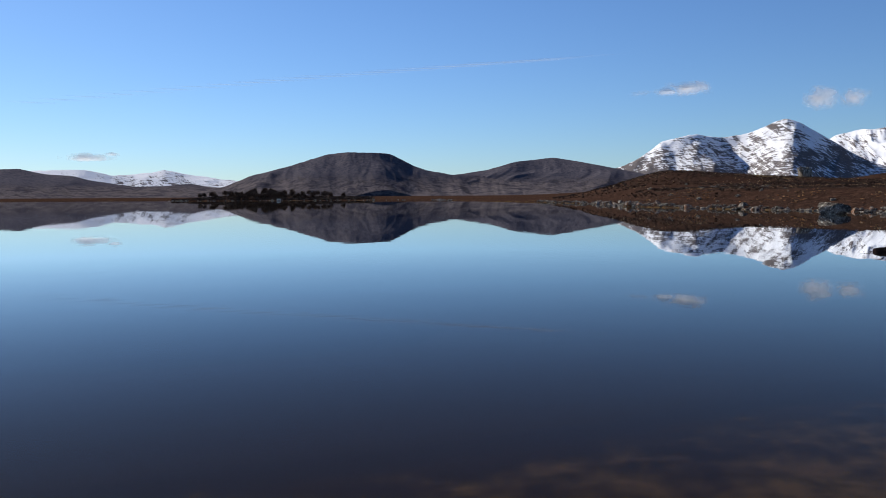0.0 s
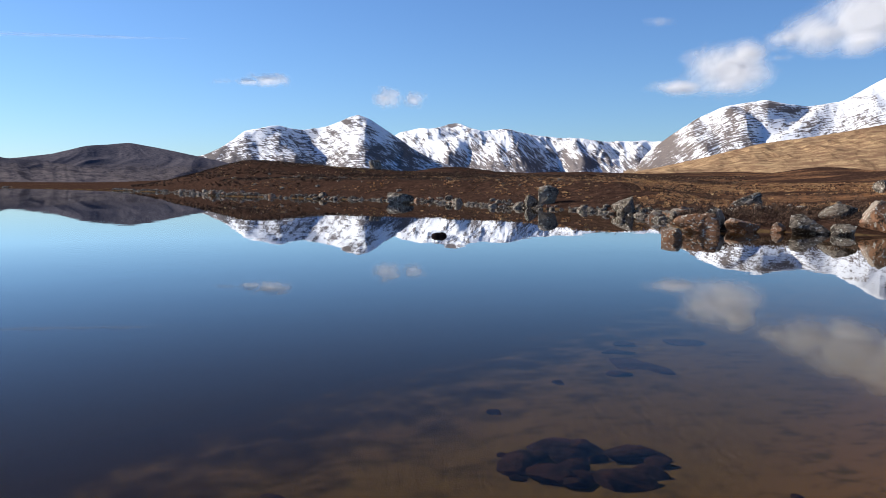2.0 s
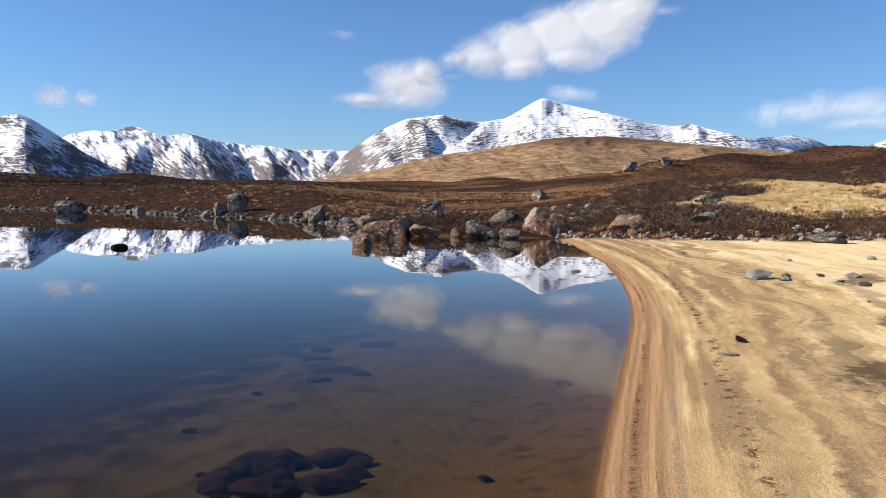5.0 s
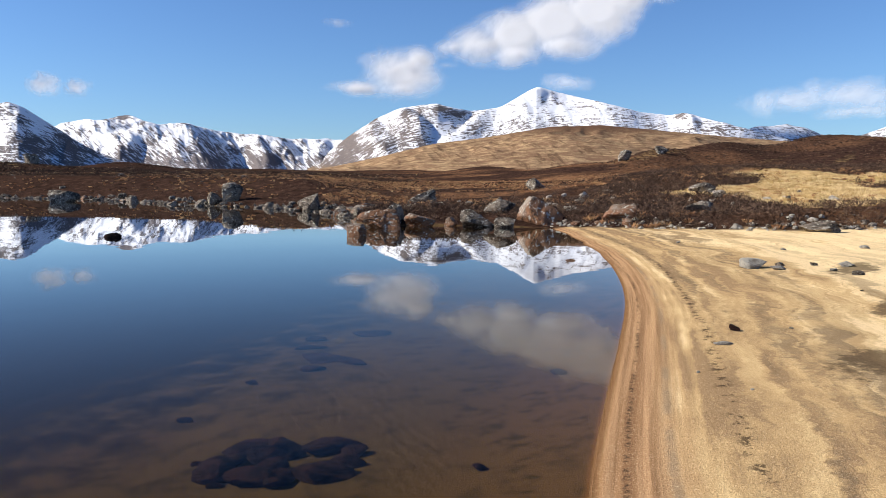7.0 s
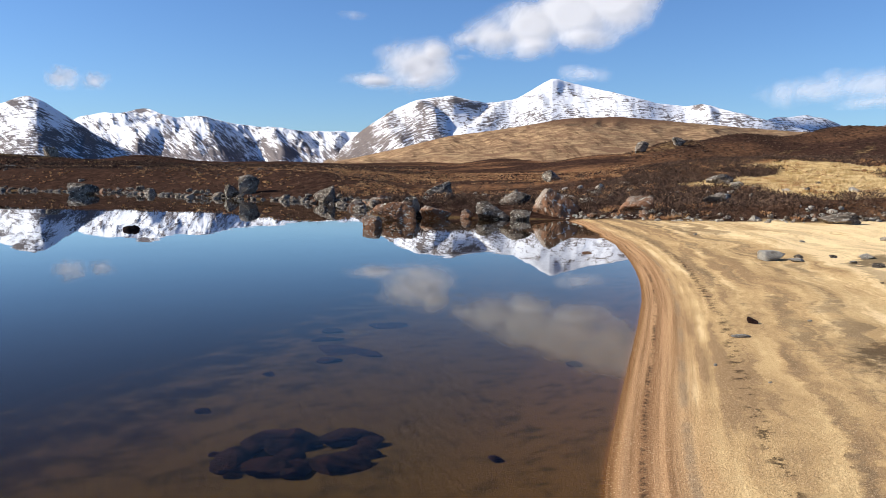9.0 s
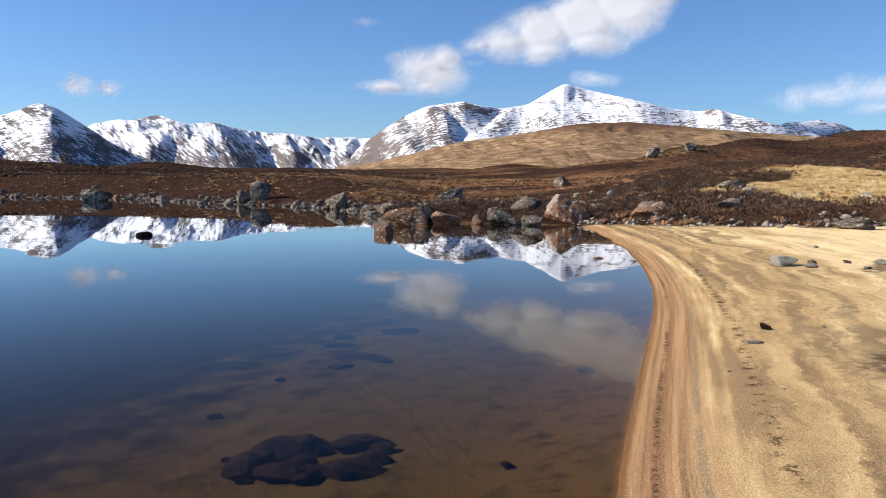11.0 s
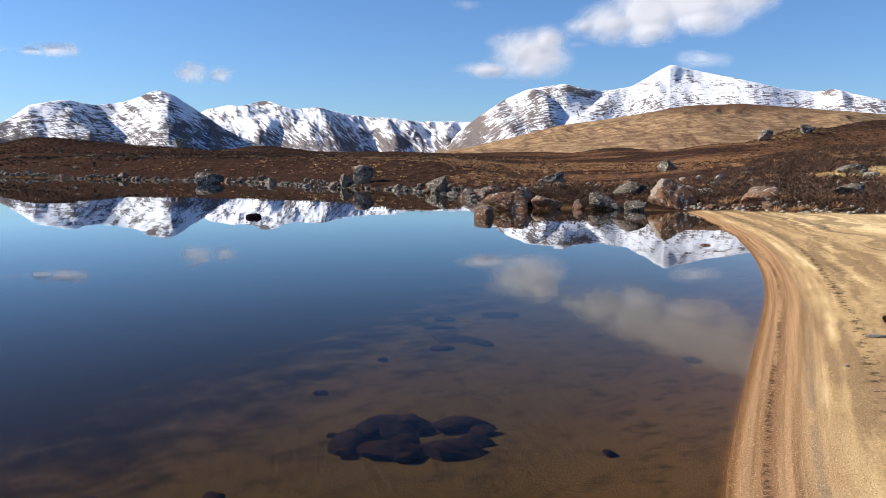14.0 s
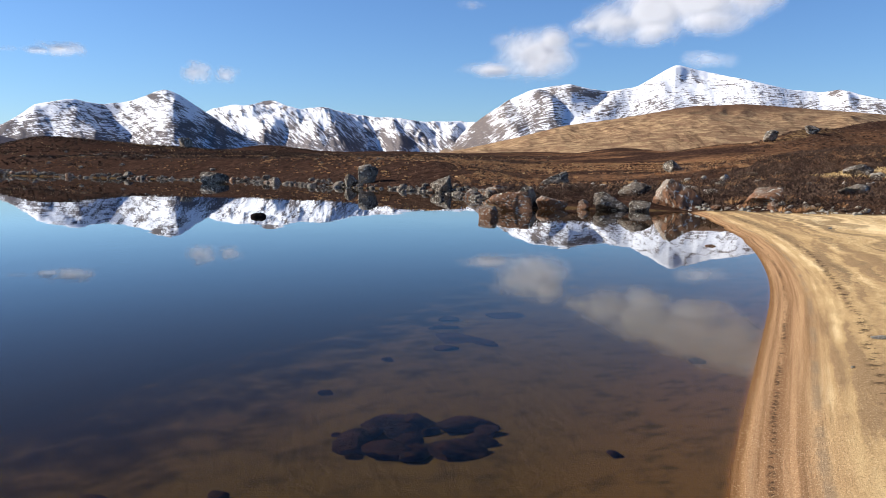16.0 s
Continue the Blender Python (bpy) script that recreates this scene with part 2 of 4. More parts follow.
def mountain_material(name, rock, rock2, low, low2, level=1.0, fall=1.0, lean=0.30, speck=3.8, close=0.085, follow=0.0, rake=0.0):
    """Snow over rock and heath: how much snow lies is in the mesh, its streaks run level or down the fall line."""
    m, t, bsdf, node = material(name)
    pos = place_of(node)
    across, height_up = value_of(node, "across"), node("SeparateXYZ", {"Vector": pos}).outputs["Z"]
    grain = noise_of(node, pos, 0.13, 8, 0.74)
    drift = node("CombineXYZ", {"X": sums(node, "MULTIPLY", across, 0.0022), "Y": sums(node, "MULTIPLY", height_up, 0.003), "Z": 9.0}).outputs[0]
    bend = sums(node, "MULTIPLY", sums(node, "SUBTRACT", noise_of(node, drift, 1.0, 2, 0.5), 0.5), 150.0)
    tilt = sums(node, "ADD", bend, sums(node, "MULTIPLY_ADD", across, lean, sums(node, "MULTIPLY_ADD", value_of(node, "crest"), -follow, height_up)))
    lines = node("CombineXYZ", {"X": sums(node, "MULTIPLY", across, 0.024), "Y": sums(node, "MULTIPLY", tilt, close), "Z": 0.0}).outputs[0]
    chutes = node("CombineXYZ", {"X": sums(node, "MULTIPLY", sums(node, "MULTIPLY_ADD", height_up, rake, across), 0.06), "Y": sums(node, "MULTIPLY", height_up, 0.02), "Z": 4.0}).outputs[0]
    a, b = noise_of(node, lines, 1.0, 6, 0.62, 0.7), noise_of(node, chutes, 1.0, 6, 0.62, 1.2)
    cover = value_of(node, "snow")
    hem = value_of(node, "heath")
    amount = cover
    for src, weight in ((a, 2.2 * level), (b, 2.2 * fall), (grain, speck)):
        amount = sums(node, "ADD", amount, sums(node, "MULTIPLY", sums(node, "SUBTRACT", src, 0.5), weight))
    bare = mix(node, smooth(node, grain, 0.35, 0.65), rock, rock2)
    foot = mix(node, smooth(node, noise_of(node, place_of(node, (1, 1, 3)), 0.026, 10, 0.78), 0.39, 0.56), low, low2)
    foot = mix(node, smooth(node, grain, 0.45, 0.7), foot, tuple(c * 0.5 for c in low))
    foot = mix(node, sums(node, "MULTIPLY", smooth(node, a, 0.52, 0.66), 0.6), foot, tuple(c * 0.4 for c in low2))
    bare = mix(node, smooth(node, sums(node, "ADD", hem, sums(node, "MULTIPLY", sums(node, "SUBTRACT", grain, 0.5), 1.5)), 0.3, 0.7), bare, foot)
    snow = smooth(node, amount, 0.40, 0.60)
    col = mix(node, snow, bare, (0.76, 0.77, 0.80))
    relief = sums(node, "ADD", sums(node, "MULTIPLY_ADD", b, fall, sums(node, "MULTIPLY", a, 0.5 * level)), sums(node, "MULTIPLY", grain, 1.6))
    finish(t, bsdf, col, 0.85, relief, node, 0.5, 3.0, 0.0)
    return m


def cloud_material(name, thick=1.0, grain=0.0042, ragged=1.7, detail=10.0):
    m, t, bsdf, node = material(name)
    t.nodes.remove(bsdf)
    pos = place_of(node)
    wisps = noise_of(node, pos, grain, detail, 0.58, 0.3)
    body = sums(node, "ADD", value_of(node, "vapour"), sums(node, "MULTIPLY", sums(node, "SUBTRACT", wisps, 0.5), ragged))
    alpha = sums(node, "MULTIPLY", smooth(node, body, -0.30, 0.95), thick)
    white = (0.70, 0.70, 0.72, 1)
    glow = node("MixShader", {0: 0.5, 1: node("BsdfDiffuse", {"Color": white}).outputs[0], 2: node("BsdfTranslucent", {"Color": white}).outputs[0]}).outputs[0]
    both = node("MixShader", {0: alpha, 1: node("BsdfTransparent").outputs[0], 2: glow}).outputs[0]
    t.links.new(both, t.nodes["Material Output"].inputs["Surface"])
    return m


GROUND = ground_material()
WATER = water_material()
GREY_ROCK = rock_material("lichened_granite", (0.27, 0.222, 0.175), (0.055, 0.043, 0.034), (0.56, 0.53, 0.45), moss=0.35)
RUST_ROCK = rock_material("rust_stained_granite", (0.30, 0.25, 0.20), (0.075, 0.060, 0.050), (0.58, 0.54, 0.46), (0.36, 0.18, 0.10), 0.50, 0.3)
PALE_STONE = rock_material("pale_bleached_stone", (0.58, 0.53, 0.44), (0.32, 0.28, 0.23), (0.60, 0.57, 0.50))
SUNK_ROCK = rock_material("sunken_brown_stone", (0.055, 0.023, 0.017), (0.017, 0.009, 0.008), (0.066, 0.034, 0.025))
SNOW_PEAK = mountain_material("snow_and_rock", (0.095, 0.088, 0.095), (0.18, 0.155, 0.145), (0.15, 0.115, 0.10), (0.23, 0.175, 0.14), 1.5, 0.9, 0.0, 2.2, 0.18, 0.72, 0.9)
CRAG_PEAK = mountain_material("snow_and_crag", (0.095, 0.09, 0.10), (0.19, 0.16, 0.15), (0.16, 0.125, 0.105), (0.25, 0.19, 0.15), 0.8, 1.5, 0.3, 2.0, 0.17, 0.5, 0.9)
WHITE_PEAK = mountain_material("deep_snow_and_rock", (0.105, 0.095, 0.10), (0.19, 0.155, 0.135), (0.17, 0.115, 0.075), (0.29, 0.20, 0.12), 1.9, 0.6, -0.20, 2.0, 0.18, 0.35, 0.5)
# heather tones turned bluish-grey: distance haze put into the base colours
HAZY_HEATH = mountain_material("hazy_heather_hill", (0.052, 0.050, 0.066), (0.125, 0.112, 0.122), (0.050, 0.046, 0.058), (0.135, 0.115, 0.115), 0.3, 0.1)
TAWNY_HILL = mountain_material("tawny_grass_hill", (0.14, 0.075, 0.045), (0.10, 0.06, 0.04), (0.42, 0.285, 0.155), (0.19, 0.11, 0.067), 0.5, 0.25)
CLOUD = cloud_material("cloud_vapour")
SMALL_CLOUD = cloud_material("small_cloud_vapour", 0.85, 0.013, 1.7, 5.0)
TRAIL = cloud_material("vapour_trail_ice", 0.32, 0.006, 0.5, 4.0)
SOFT_CLOUD = cloud_material("soft_cloud_vapour", 0.55, 0.008, 1.8, 8.0)
THIN_CLOUD = cloud_material("thin_cloud_vapour", 0.3, 0.01)


def plant_material(name, dark, mid, pale):
    """Stems and blades, each clump with a tone of its own."""
    m, t, bsdf, node = material(name)
    tone = value_of(node, "tone")
    speck = noise_of(node, place_of(node), 9.0, 3, 0.6)
    col = ramp(node, sums(node, "MULTIPLY_ADD", speck, 0.35, sums(node, "MULTIPLY", tone, 0.7)), (0.12, dark), (0.5, mid), (0.88, pale))
    finish(t, bsdf, col, 0.8, gloss=0.05)
    return m


HEATHER = plant_material("winter_heather", (0.020, 0.012, 0.009), (0.066, 0.040, 0.028), (0.185, 0.118, 0.078))
BRACKEN = plant_material("russet_moor_grass", (0.12, 0.055, 0.028), (0.36, 0.19, 0.095), (0.62, 0.40, 0.19))
STRAW = plant_material("pale_dead_grass", (0.32, 0.20, 0.08), (0.62, 0.45, 0.215), (0.84, 0.68, 0.40))
BARK = plant_material("dark_bark", (0.02, 0.015, 0.013), (0.04, 0.03, 0.026), (0.07, 0.055, 0.05))


# ---- the lie of the land ----
def lattice(ix, iy, seed):
    """A fixed random number from 0 to 1 for each lattice corner."""
    n = (ix * 374761393 + iy * 668265263 + seed * 974634777).astype(np.int64) & 0x7FFFFFFF
    n = ((n ^ (n >> 13)) * 1274126177) & 0x7FFFFFFF
    return ((n ^ (n >> 16)) & 0xFFFF) / 65535.0


def soft_noise(x, y, seed=0):
    """Smooth noise from -1 to 1 with a wavelength of about one unit."""
    ix, iy = np.floor(x).astype(np.int64), np.floor(y).astype(np.int64)
    fx, fy = x - ix, y - iy
    fx, fy = fx * fx * fx * (fx * (fx * 6 - 15) + 10), fy * fy * fy * (fy * (fy * 6 - 15) + 10)
    a, b = lattice(ix, iy, seed), lattice(ix + 1, iy, seed)
    c, d = lattice(ix, iy + 1, seed), lattice(ix + 1, iy + 1, seed)
    return 2 * ((a + (b - a) * fx) * (1 - fy) + (c + (d - c) * fx) * fy) - 1


def fbm(x, y, seed=0, octaves=4, ridged=False):
    total, size, full = 0.0, 1.0, 0.0
    for k in range(octaves):
        n = soft_noise(x * 2 ** k + 17.3 * k, y * 2 ** k - 9.1 * k, seed + k)
        total = total + size * (1 - 2 * np.abs(n) if ridged else n)
        full += size
        size *= 0.5
    return total / full


def step(a, b, x):
    s = np.clip((x - a) / (b - a), 0, 1)
    return s * s * (3 - 2 * s)


# the lake's edge, round from the left of the standing place along the beach, the rocky point and the far shore
LAKE = np.array([(-400, -120), (-40, -14), (-10, -2.6), (-3, -0.5), (0, 0.35), (2, 1.0), (3.7, 1.9), (4.6, 2.3), (6, 2.9), (7.9, 3.7),
                 (10.2, 4.7), (12.6, 5.9), (16.3, 8), (19.8, 10.3), (23.9, 13.3), (27.2, 15.9), (26.6, 17.6), (25.8, 19.2),
                 (25.2, 20.6), (23.4, 21.6), (24, 23.2), (28, 27), (31.4, 31.4), (33.7, 36.5), (35.5, 43.7), (35, 47), (35.7, 54),
                 (39.4, 71.9), (36.9, 79.3), (33, 91.6), (28.5, 116.5), (30.8, 162), (25.9, 217), (4, 330), (-3, 415),
                 (-60, 430), (-110, 440), (-150, 455), (-172, 500), (-150, 560), (-190, 680), (-330, 800), (-700, 900), (-1000, 500)], float)


def rounded(points, first, last):
    """The same line with its corners cut twice between two of its points."""
    part_line = points[first:last]
    for _ in range(2):
        a, b = part_line[:-1], part_line[1:]
        part_line = np.concatenate([part_line[:1], np.stack([0.75 * a + 0.25 * b, 0.25 * a + 0.75 * b], 1).reshape(-1, 2), part_line[-1:]])
    return part_line


BEACH = rounded(LAKE, 2, 16)
SHORE = np.concatenate([LAKE[:2], BEACH, LAKE[16:]])
# the back of the sand
SANDBACK = np.array([(27.2, 15.9), (26.9, 13.5), (27.0, 11.6), (27.6, 9.4), (28.2, 7.2), (31.4, 4.6), (37, -1), (44, -14), (20, -30), (-40, -30), (-40, -14)], float)
SAND = np.array([*SANDBACK[::-1], *(BEACH[:-2] + np.array([-2.5, 4.5]))], float)


def edge_distance(x, y, ring):
    """How far inside (positive) or outside (negative) a closed ring the points lie."""
    best = np.full(x.shape, 1e18)
    inside = np.zeros(x.shape, bool)
    for (ax, ay), (bx, by) in zip(ring, np.roll(ring, -1, axis=0)):
        dx, dy = bx - ax, by - ay
        s = np.clip(((x - ax) * dx + (y - ay) * dy) / (dx * dx + dy * dy), 0, 1)
        best = np.minimum(best, (x - ax - s * dx) ** 2 + (y - ay - s * dy) ** 2)
        if dy:
            inside ^= ((ay > y) != (by > y)) & (x < dx * (y - ay) / dy + ax)
    return np.where(inside, 1, -1) * np.sqrt(best)


def polar(left, far):
    return -math.sin(radians(left)) * far, math.cos(radians(left)) * far


# swells and knolls: degrees left, metres off, height, breadth across and along the line of sight
KNOLLS = [(-15.5, 235, 4.5, 14, 40), (-20.5, 245, 3.4, 18, 45), (-25, 245, 1.0, 10, 40), (-30, 290, 3.6, 17, 60), (-38, 330, 2.4, 40, 60),
          (-50, 330, 2.8, 30, 70), (-55.5, 210, 2.8, 14, 40), (-67.0, 165, 4.2, 8, 24), (-62, 160, 2.6, 11, 30), (-70.8, 190, 6.2, 11, 28), (-77, 215, 8.6, 17, 40), (-86, 210, 9.0, 24, 50),
          (-78, 72, 0.7, 17, 20), (-69, 62, 0.9, 9, 13), (-90, 70, 1.0, 20, 24), (13, 520, 2.5, 30, 30)]


def land(x, y):
    """Height of the ground, and what covers it: shore distance, sand, heather, pale grass."""
    wobble = 0.10 * soft_noise(x * 0.9, y * 0.9, 40) * step(14, 30, np.hypot(x, y)) + 0.9 * soft_noise(x * 0.13, y * 0.13, 41) * step(30, 60, np.hypot(x, y))
    shore = -edge_distance(x, y, SHORE) + wobble
    back_off = edge_distance(x, y, SAND) + 0.6 * fbm(x * 0.5, y * 0.5, 42, 3)
    sand = step(-0.15, 0.25, back_off)
    level_sand = step(-2.2, 0.2, back_off)
    dry = np.maximum(shore, 0)
    far = np.hypot(x, y)
    left = np.degrees(np.arctan2(-x, y))
    # beach: a small lip at the water, then nearly level with low swash ridges
    beach = 0.13 * (1 - np.exp(-dry / 0.8)) + 0.010 * dry + 0.012 * np.sin(dry * 4.2 + 1.5 * soft_noise(x * 0.3, y * 0.3, 43)) * step(0.5, 2.0, dry)
    beach = beach + 0.02 * fbm(x * 1.1, y * 1.1, 44, 3) * step(0.6, 2.5, dry)
    # moor: a low stony bank, then a long gentle rise
    # across the bay the bank climbs at once to the level of the moor
    bank = (1.5 + 0.45 * step(75, 140, far)) * step(-50, -40, left) * step(-6, -12, left) * step(38, 60, far)
    moor = 0.30 * (1 - np.exp(-dry / 0.7)) + bank * step(0.4, 11, dry) + (6.4 - bank) * (1 - np.exp(-dry / 190.0)) + 0.10 * fbm(x * 0.5, y * 0.5, 45, 4) * step(0, 4, dry)
    moor = moor + 0.45 * fbm(x * 0.06, y * 0.06, 46, 4) * step(3, 40, dry)
    moor = moor * (1 - 0.55 * step(-14, -4, left) * step(150, 300, far)) + 0.10
    for at, off, tall, across, along in KNOLLS:
        cx, cy = polar(at, off)
        u = (x * cy - y * cx) / off
        v = (x * cx + y * cy) / off - off
        moor = moor + tall * np.exp(-(u / across) ** 2 - (v / along) ** 2) * step(0, 12, dry)
    z = moor + (beach - moor) * level_sand
    # lake bed: a sandy shelf that falls away
    deep = np.maximum(-shore, 0)
    shelf = 0.10 * (1 - np.exp(-deep / 0.5)) + 0.055 * deep + 0.10 * np.maximum(deep - 4.5, 0) + 0.02 * fbm(x * 1.3, y * 1.3, 47, 3) * step(0, 2, deep)
    shelf = np.minimum(shelf, 3.5 + 0 * shelf)
    z = np.where(shore < 0, -shelf, np.maximum(z, 0.02 * step(0, 0.1, dry)))
    # pale grass on the slope behind the beach, and in flecks over the moor
    u, v = (left + 79.8) / 10.0, (far - 51) / 17.0
    grass = step(0.25, -0.15, np.hypot(np.maximum(np.abs(u) - 0.35, 0) * 1.3, v) - 0.55 + 0.95 * fbm(x * 0.14, y * 0.14, 48, 4))
    tuft = step(0.22, 0.5, fbm(x * 0.05, y * 0.16, 49, 4)) * step(40, 80, far) * 0.42
    grass = np.maximum(grass, tuft) * (1 - sand)
    return z, shore, sand, grass


def knoll_and_backlit(x, y):
    """Where the darker heather of the knolls lies, and the moor to the left, coloured dark because it is backlit."""
    best = np.zeros_like(x)
    for at, off, tall, across, along in KNOLLS:
        if tall < 3.9:
            continue
        cx, cy = polar(at, off)
        u = (x * cy - y * cx) / off
        v = (x * cx + y * cy) / off - off
        best = np.maximum(best, np.exp(-(u / across / 1.3) ** 2 - (v / along / 1.2) ** 2))
    # the left moor's backlight, put into the ground colour
    return np.maximum(best, 1.05 * step(-53, -44, np.degrees(np.arctan2(-x, y))))


# ---- meshes from fields ----
def grid_mesh(name, co, rows, cols, closed=False, **fields):
    """A sheet from rows x cols points, with named values on its points."""
    k = np.arange(rows * cols).reshape(rows, cols)
    a, b, c, d = k[:-1, :-1], k[:-1, 1:], k[1:, 1:], k[1:, :-1]
    if closed:
        k = np.concatenate([k, k[:, :1]], axis=1)
        a, b, c, d = k[:-1, :-1], k[:-1, 1:], k[1:, 1:], k[1:, :-1]
    faces = np.stack([a, b, c, d], axis=-1).reshape(-1, 4)
    me = bpy.data.meshes.new(name)
    me.vertices.add(len(co))
    me.vertices.foreach_set("co", np.asarray(co, np.float32).ravel())
    me.loops.add(faces.size)
    me.loops.foreach_set("vertex_index", faces.astype(np.int32).ravel())
    me.polygons.add(len(faces))
    me.polygons.foreach_set("loop_start", np.arange(0, faces.size, 4, dtype=np.int32))
    me.polygons.foreach_set("use_smooth", np.ones(len(faces), bool))
    for key, values in fields.items():
        me.attributes.new(key, "FLOAT", "POINT").data.foreach_set("value", np.asarray(values, np.float32).ravel())
    me.update(calc_edges=True)
    me.validate()
    return me


def sheet(name, me, mat):
    me.materials.append(mat)
    return new(name, me)


# ---- ground: one sheet out to the horizon ----
lefts = np.concatenate([np.arange(-85, 33, 0.125), np.arange(33, 275, 2.0)])
fars = np.concatenate([[0.002, 0.2], np.exp(np.linspace(math.log(0.5), math.log(160), 300)), np.exp(np.linspace(math.log(163), math.log(4900), 110))])
L, F = np.meshgrid(np.radians(-lefts), fars)
gx, gy = np.sin(L) * F + 0.1, np.cos(L) * F - 0.35
gz, gshore, gsand, ggrass = land(gx, gy)
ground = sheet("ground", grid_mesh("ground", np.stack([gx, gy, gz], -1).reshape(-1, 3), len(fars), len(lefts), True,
                                   shore=gshore, sand=gsand, grass=ggrass, knoll=knoll_and_backlit(gx, gy)), GROUND)
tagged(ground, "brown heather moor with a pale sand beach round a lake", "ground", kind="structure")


def height(x, y):
    return float(land(np.array([float(x)]), np.array([float(y)]))[0][0])


# ---- water ----
wf = np.exp(np.linspace(math.log(0.3), math.log(1500), 60))
wl = np.radians(np.arange(-180, 180, 4.0))
A, B = np.meshgrid(wl, wf)
water = sheet("water", grid_mesh("water", np.stack([np.sin(A) * B, np.cos(A) * B, 0 * A], -1).reshape(-1, 3), len(wf), len(wl), True), WATER)
tagged(water, "still, clear lake water mirroring sky and mountains", "water", kind="structure")
water.visible_shadow = False


# ---- mountains ----
def crest_line(knots, lefts):
    """Elevation along the crest, rounded a little between the named tops and saddles."""
    at = np.array([k[0] for k in knots])[::-1]
    up = np.array([k[1] for k in knots])[::-1]
    fine = np.interp(lefts, at, up)
    soft = sum(np.interp(lefts + o, at, up) for o in (-0.35, -0.15, 0.15, 0.35)) / 4
    return 0.5 * fine + 0.5 * soft


def mountain(label, knots, crest_far, foot_far, mat, seed, relief=60, gully=260, snow=(0.0, 1.0, 1.0), heath=(2.0, 3.0), curve=1.25, bulge=0.0, category="mountain", rough=0.08, crags=(), spurs=(), fine=0.11, carve=0.0):
    """A range seen along its crest: knots are degrees left and up from the eye. snow: elevation where it starts and is
    full, and its share there. spurs: ridges (or, sunk, gullies) as points in degrees left and up, height in metres and
    breadth in degrees; carve: how deep small gullies are cut, in metres."""
    a0, a1 = knots[-1][0], knots[0][0]
    ls = np.arange(a0, a1 + 0.05, fine)
    rows = 96 if fine > 0.1 else 136
    s = np.concatenate([np.linspace(0, 1, rows - 14), 1 + np.linspace(0.03, 0.7, 14)])
    A, S = np.meshgrid(ls, s)
    E = crest_line(knots, ls) + rough * fbm(ls * 1.4, ls * 0 + seed, seed, 6)
    cf = crest_far * (1 + 0.05 * soft_noise(ls * 0.25, ls * 0 + 3.0, seed + 7))
    top = EYE[2] + cf * np.tan(np.radians(E))
    far = foot_far + (cf - foot_far) * S
    x, y = -np.sin(np.radians(A)) * far, np.cos(np.radians(A)) * far
    up = np.where(S <= 1, S ** curve + bulge * S * (1 - S), 1 - 0.9 * (S - 1))
    z = 3.0 + (top - 3.0) * up
    fade = np.clip(S, 0, 1) * np.clip((1 - S) * 4, 0, 1)
    run = A * -0.01745 * crest_far
    r1 = fbm(run / gully + 0.4 * soft_noise(run / gully / 2, far / gully, seed), far / (5.0 * gully), seed + 20, 4, True)
    z = z + relief * (r1 - 0.15) * fade + 0.05 * relief * fbm(x / 40, y / 40, seed + 30, 3) * np.clip(S * 3, 0, 1) * np.clip((1 - S) * 6, 0.0, 1)
    # ridges run down from the tops
    lean_up = np.degrees(np.arctan2(z - EYE[2], far))
    jog = 0.5 * fbm(A * 0.7, lean_up * 0.7, seed + 60, 5)
    for line, tall, broad in spurs:
        near = np.full_like(A, 99.0)
        for (pa, pe), (qa, qe) in zip(line[:-1], line[1:]):
            da, de = qa - pa, qe - pe
            k = np.clip(((A - pa) * da + (lean_up - pe) * de) / (da * da + de * de), 0, 1)
            near = np.minimum(near, np.hypot(A + jog - pa - k * da, lean_up - pe - k * de))
        z = z + tall * np.clip(1.08 - np.hypot(near, 0.16 * broad) / broad, 0, 1) ** 1.25 * np.clip((1 - S) * 14, 0, 1)
    # small ribs and gullies, bent as they run down
    ribs = 0
    if carve:
        bent = run + 50 * fbm(run / 260, z / 160, seed + 70, 3) + 0.35 * z
        ribs = fbm(bent / 75, z / 190, seed + 80, 4, True) + 0.5 * fbm(bent / 30, z / 60, seed + 90, 3)
        z = z + carve * ribs * np.clip(S * 5, 0, 1) * np.clip((1 - S) * 9, 0, 1)
    z = np.where(S <= 0.001, -6, z)
    # no slope stands above the line of sight to its crest
    lift = np.degrees(np.arctan2(z - EYE[2], far))
    limit = np.where(S < 1, E - 0.02, 90)
    z = np.where(lift > limit, EYE[2] + far * np.tan(np.radians(limit.clip(-89, 89))), z)
    lift = np.degrees(np.arctan2(z - EYE[2], far))
    ds = np.gradient(z, axis=0) / np.maximum(np.gradient(far, axis=0), 1)
    lo, hi, share = snow
    cover = (np.clip((lift - lo) / (hi - lo), -0.6, 1) * share) - 0.4 * np.clip(ds - 0.75, 0, 1) + 0.25 * fbm(x / 420, y / 420, seed + 50, 3) + 0.34 * fbm(run / 95, z / 40, seed + 55, 4) - (0.34 * ribs if carve else 0)
    # bare crags: degrees left, up, two radii, how bare
    for ca, ce, ra, re, k in crags:
        cover = cover - k * np.exp(-((A - ca) / ra) ** 2 - ((lift - ce) / re) ** 2)
    if share == 0:
        cover = cover - 4
    lo, hi = heath
    foot = 1 - np.clip((lift - lo) / (hi - lo), 0, 1)
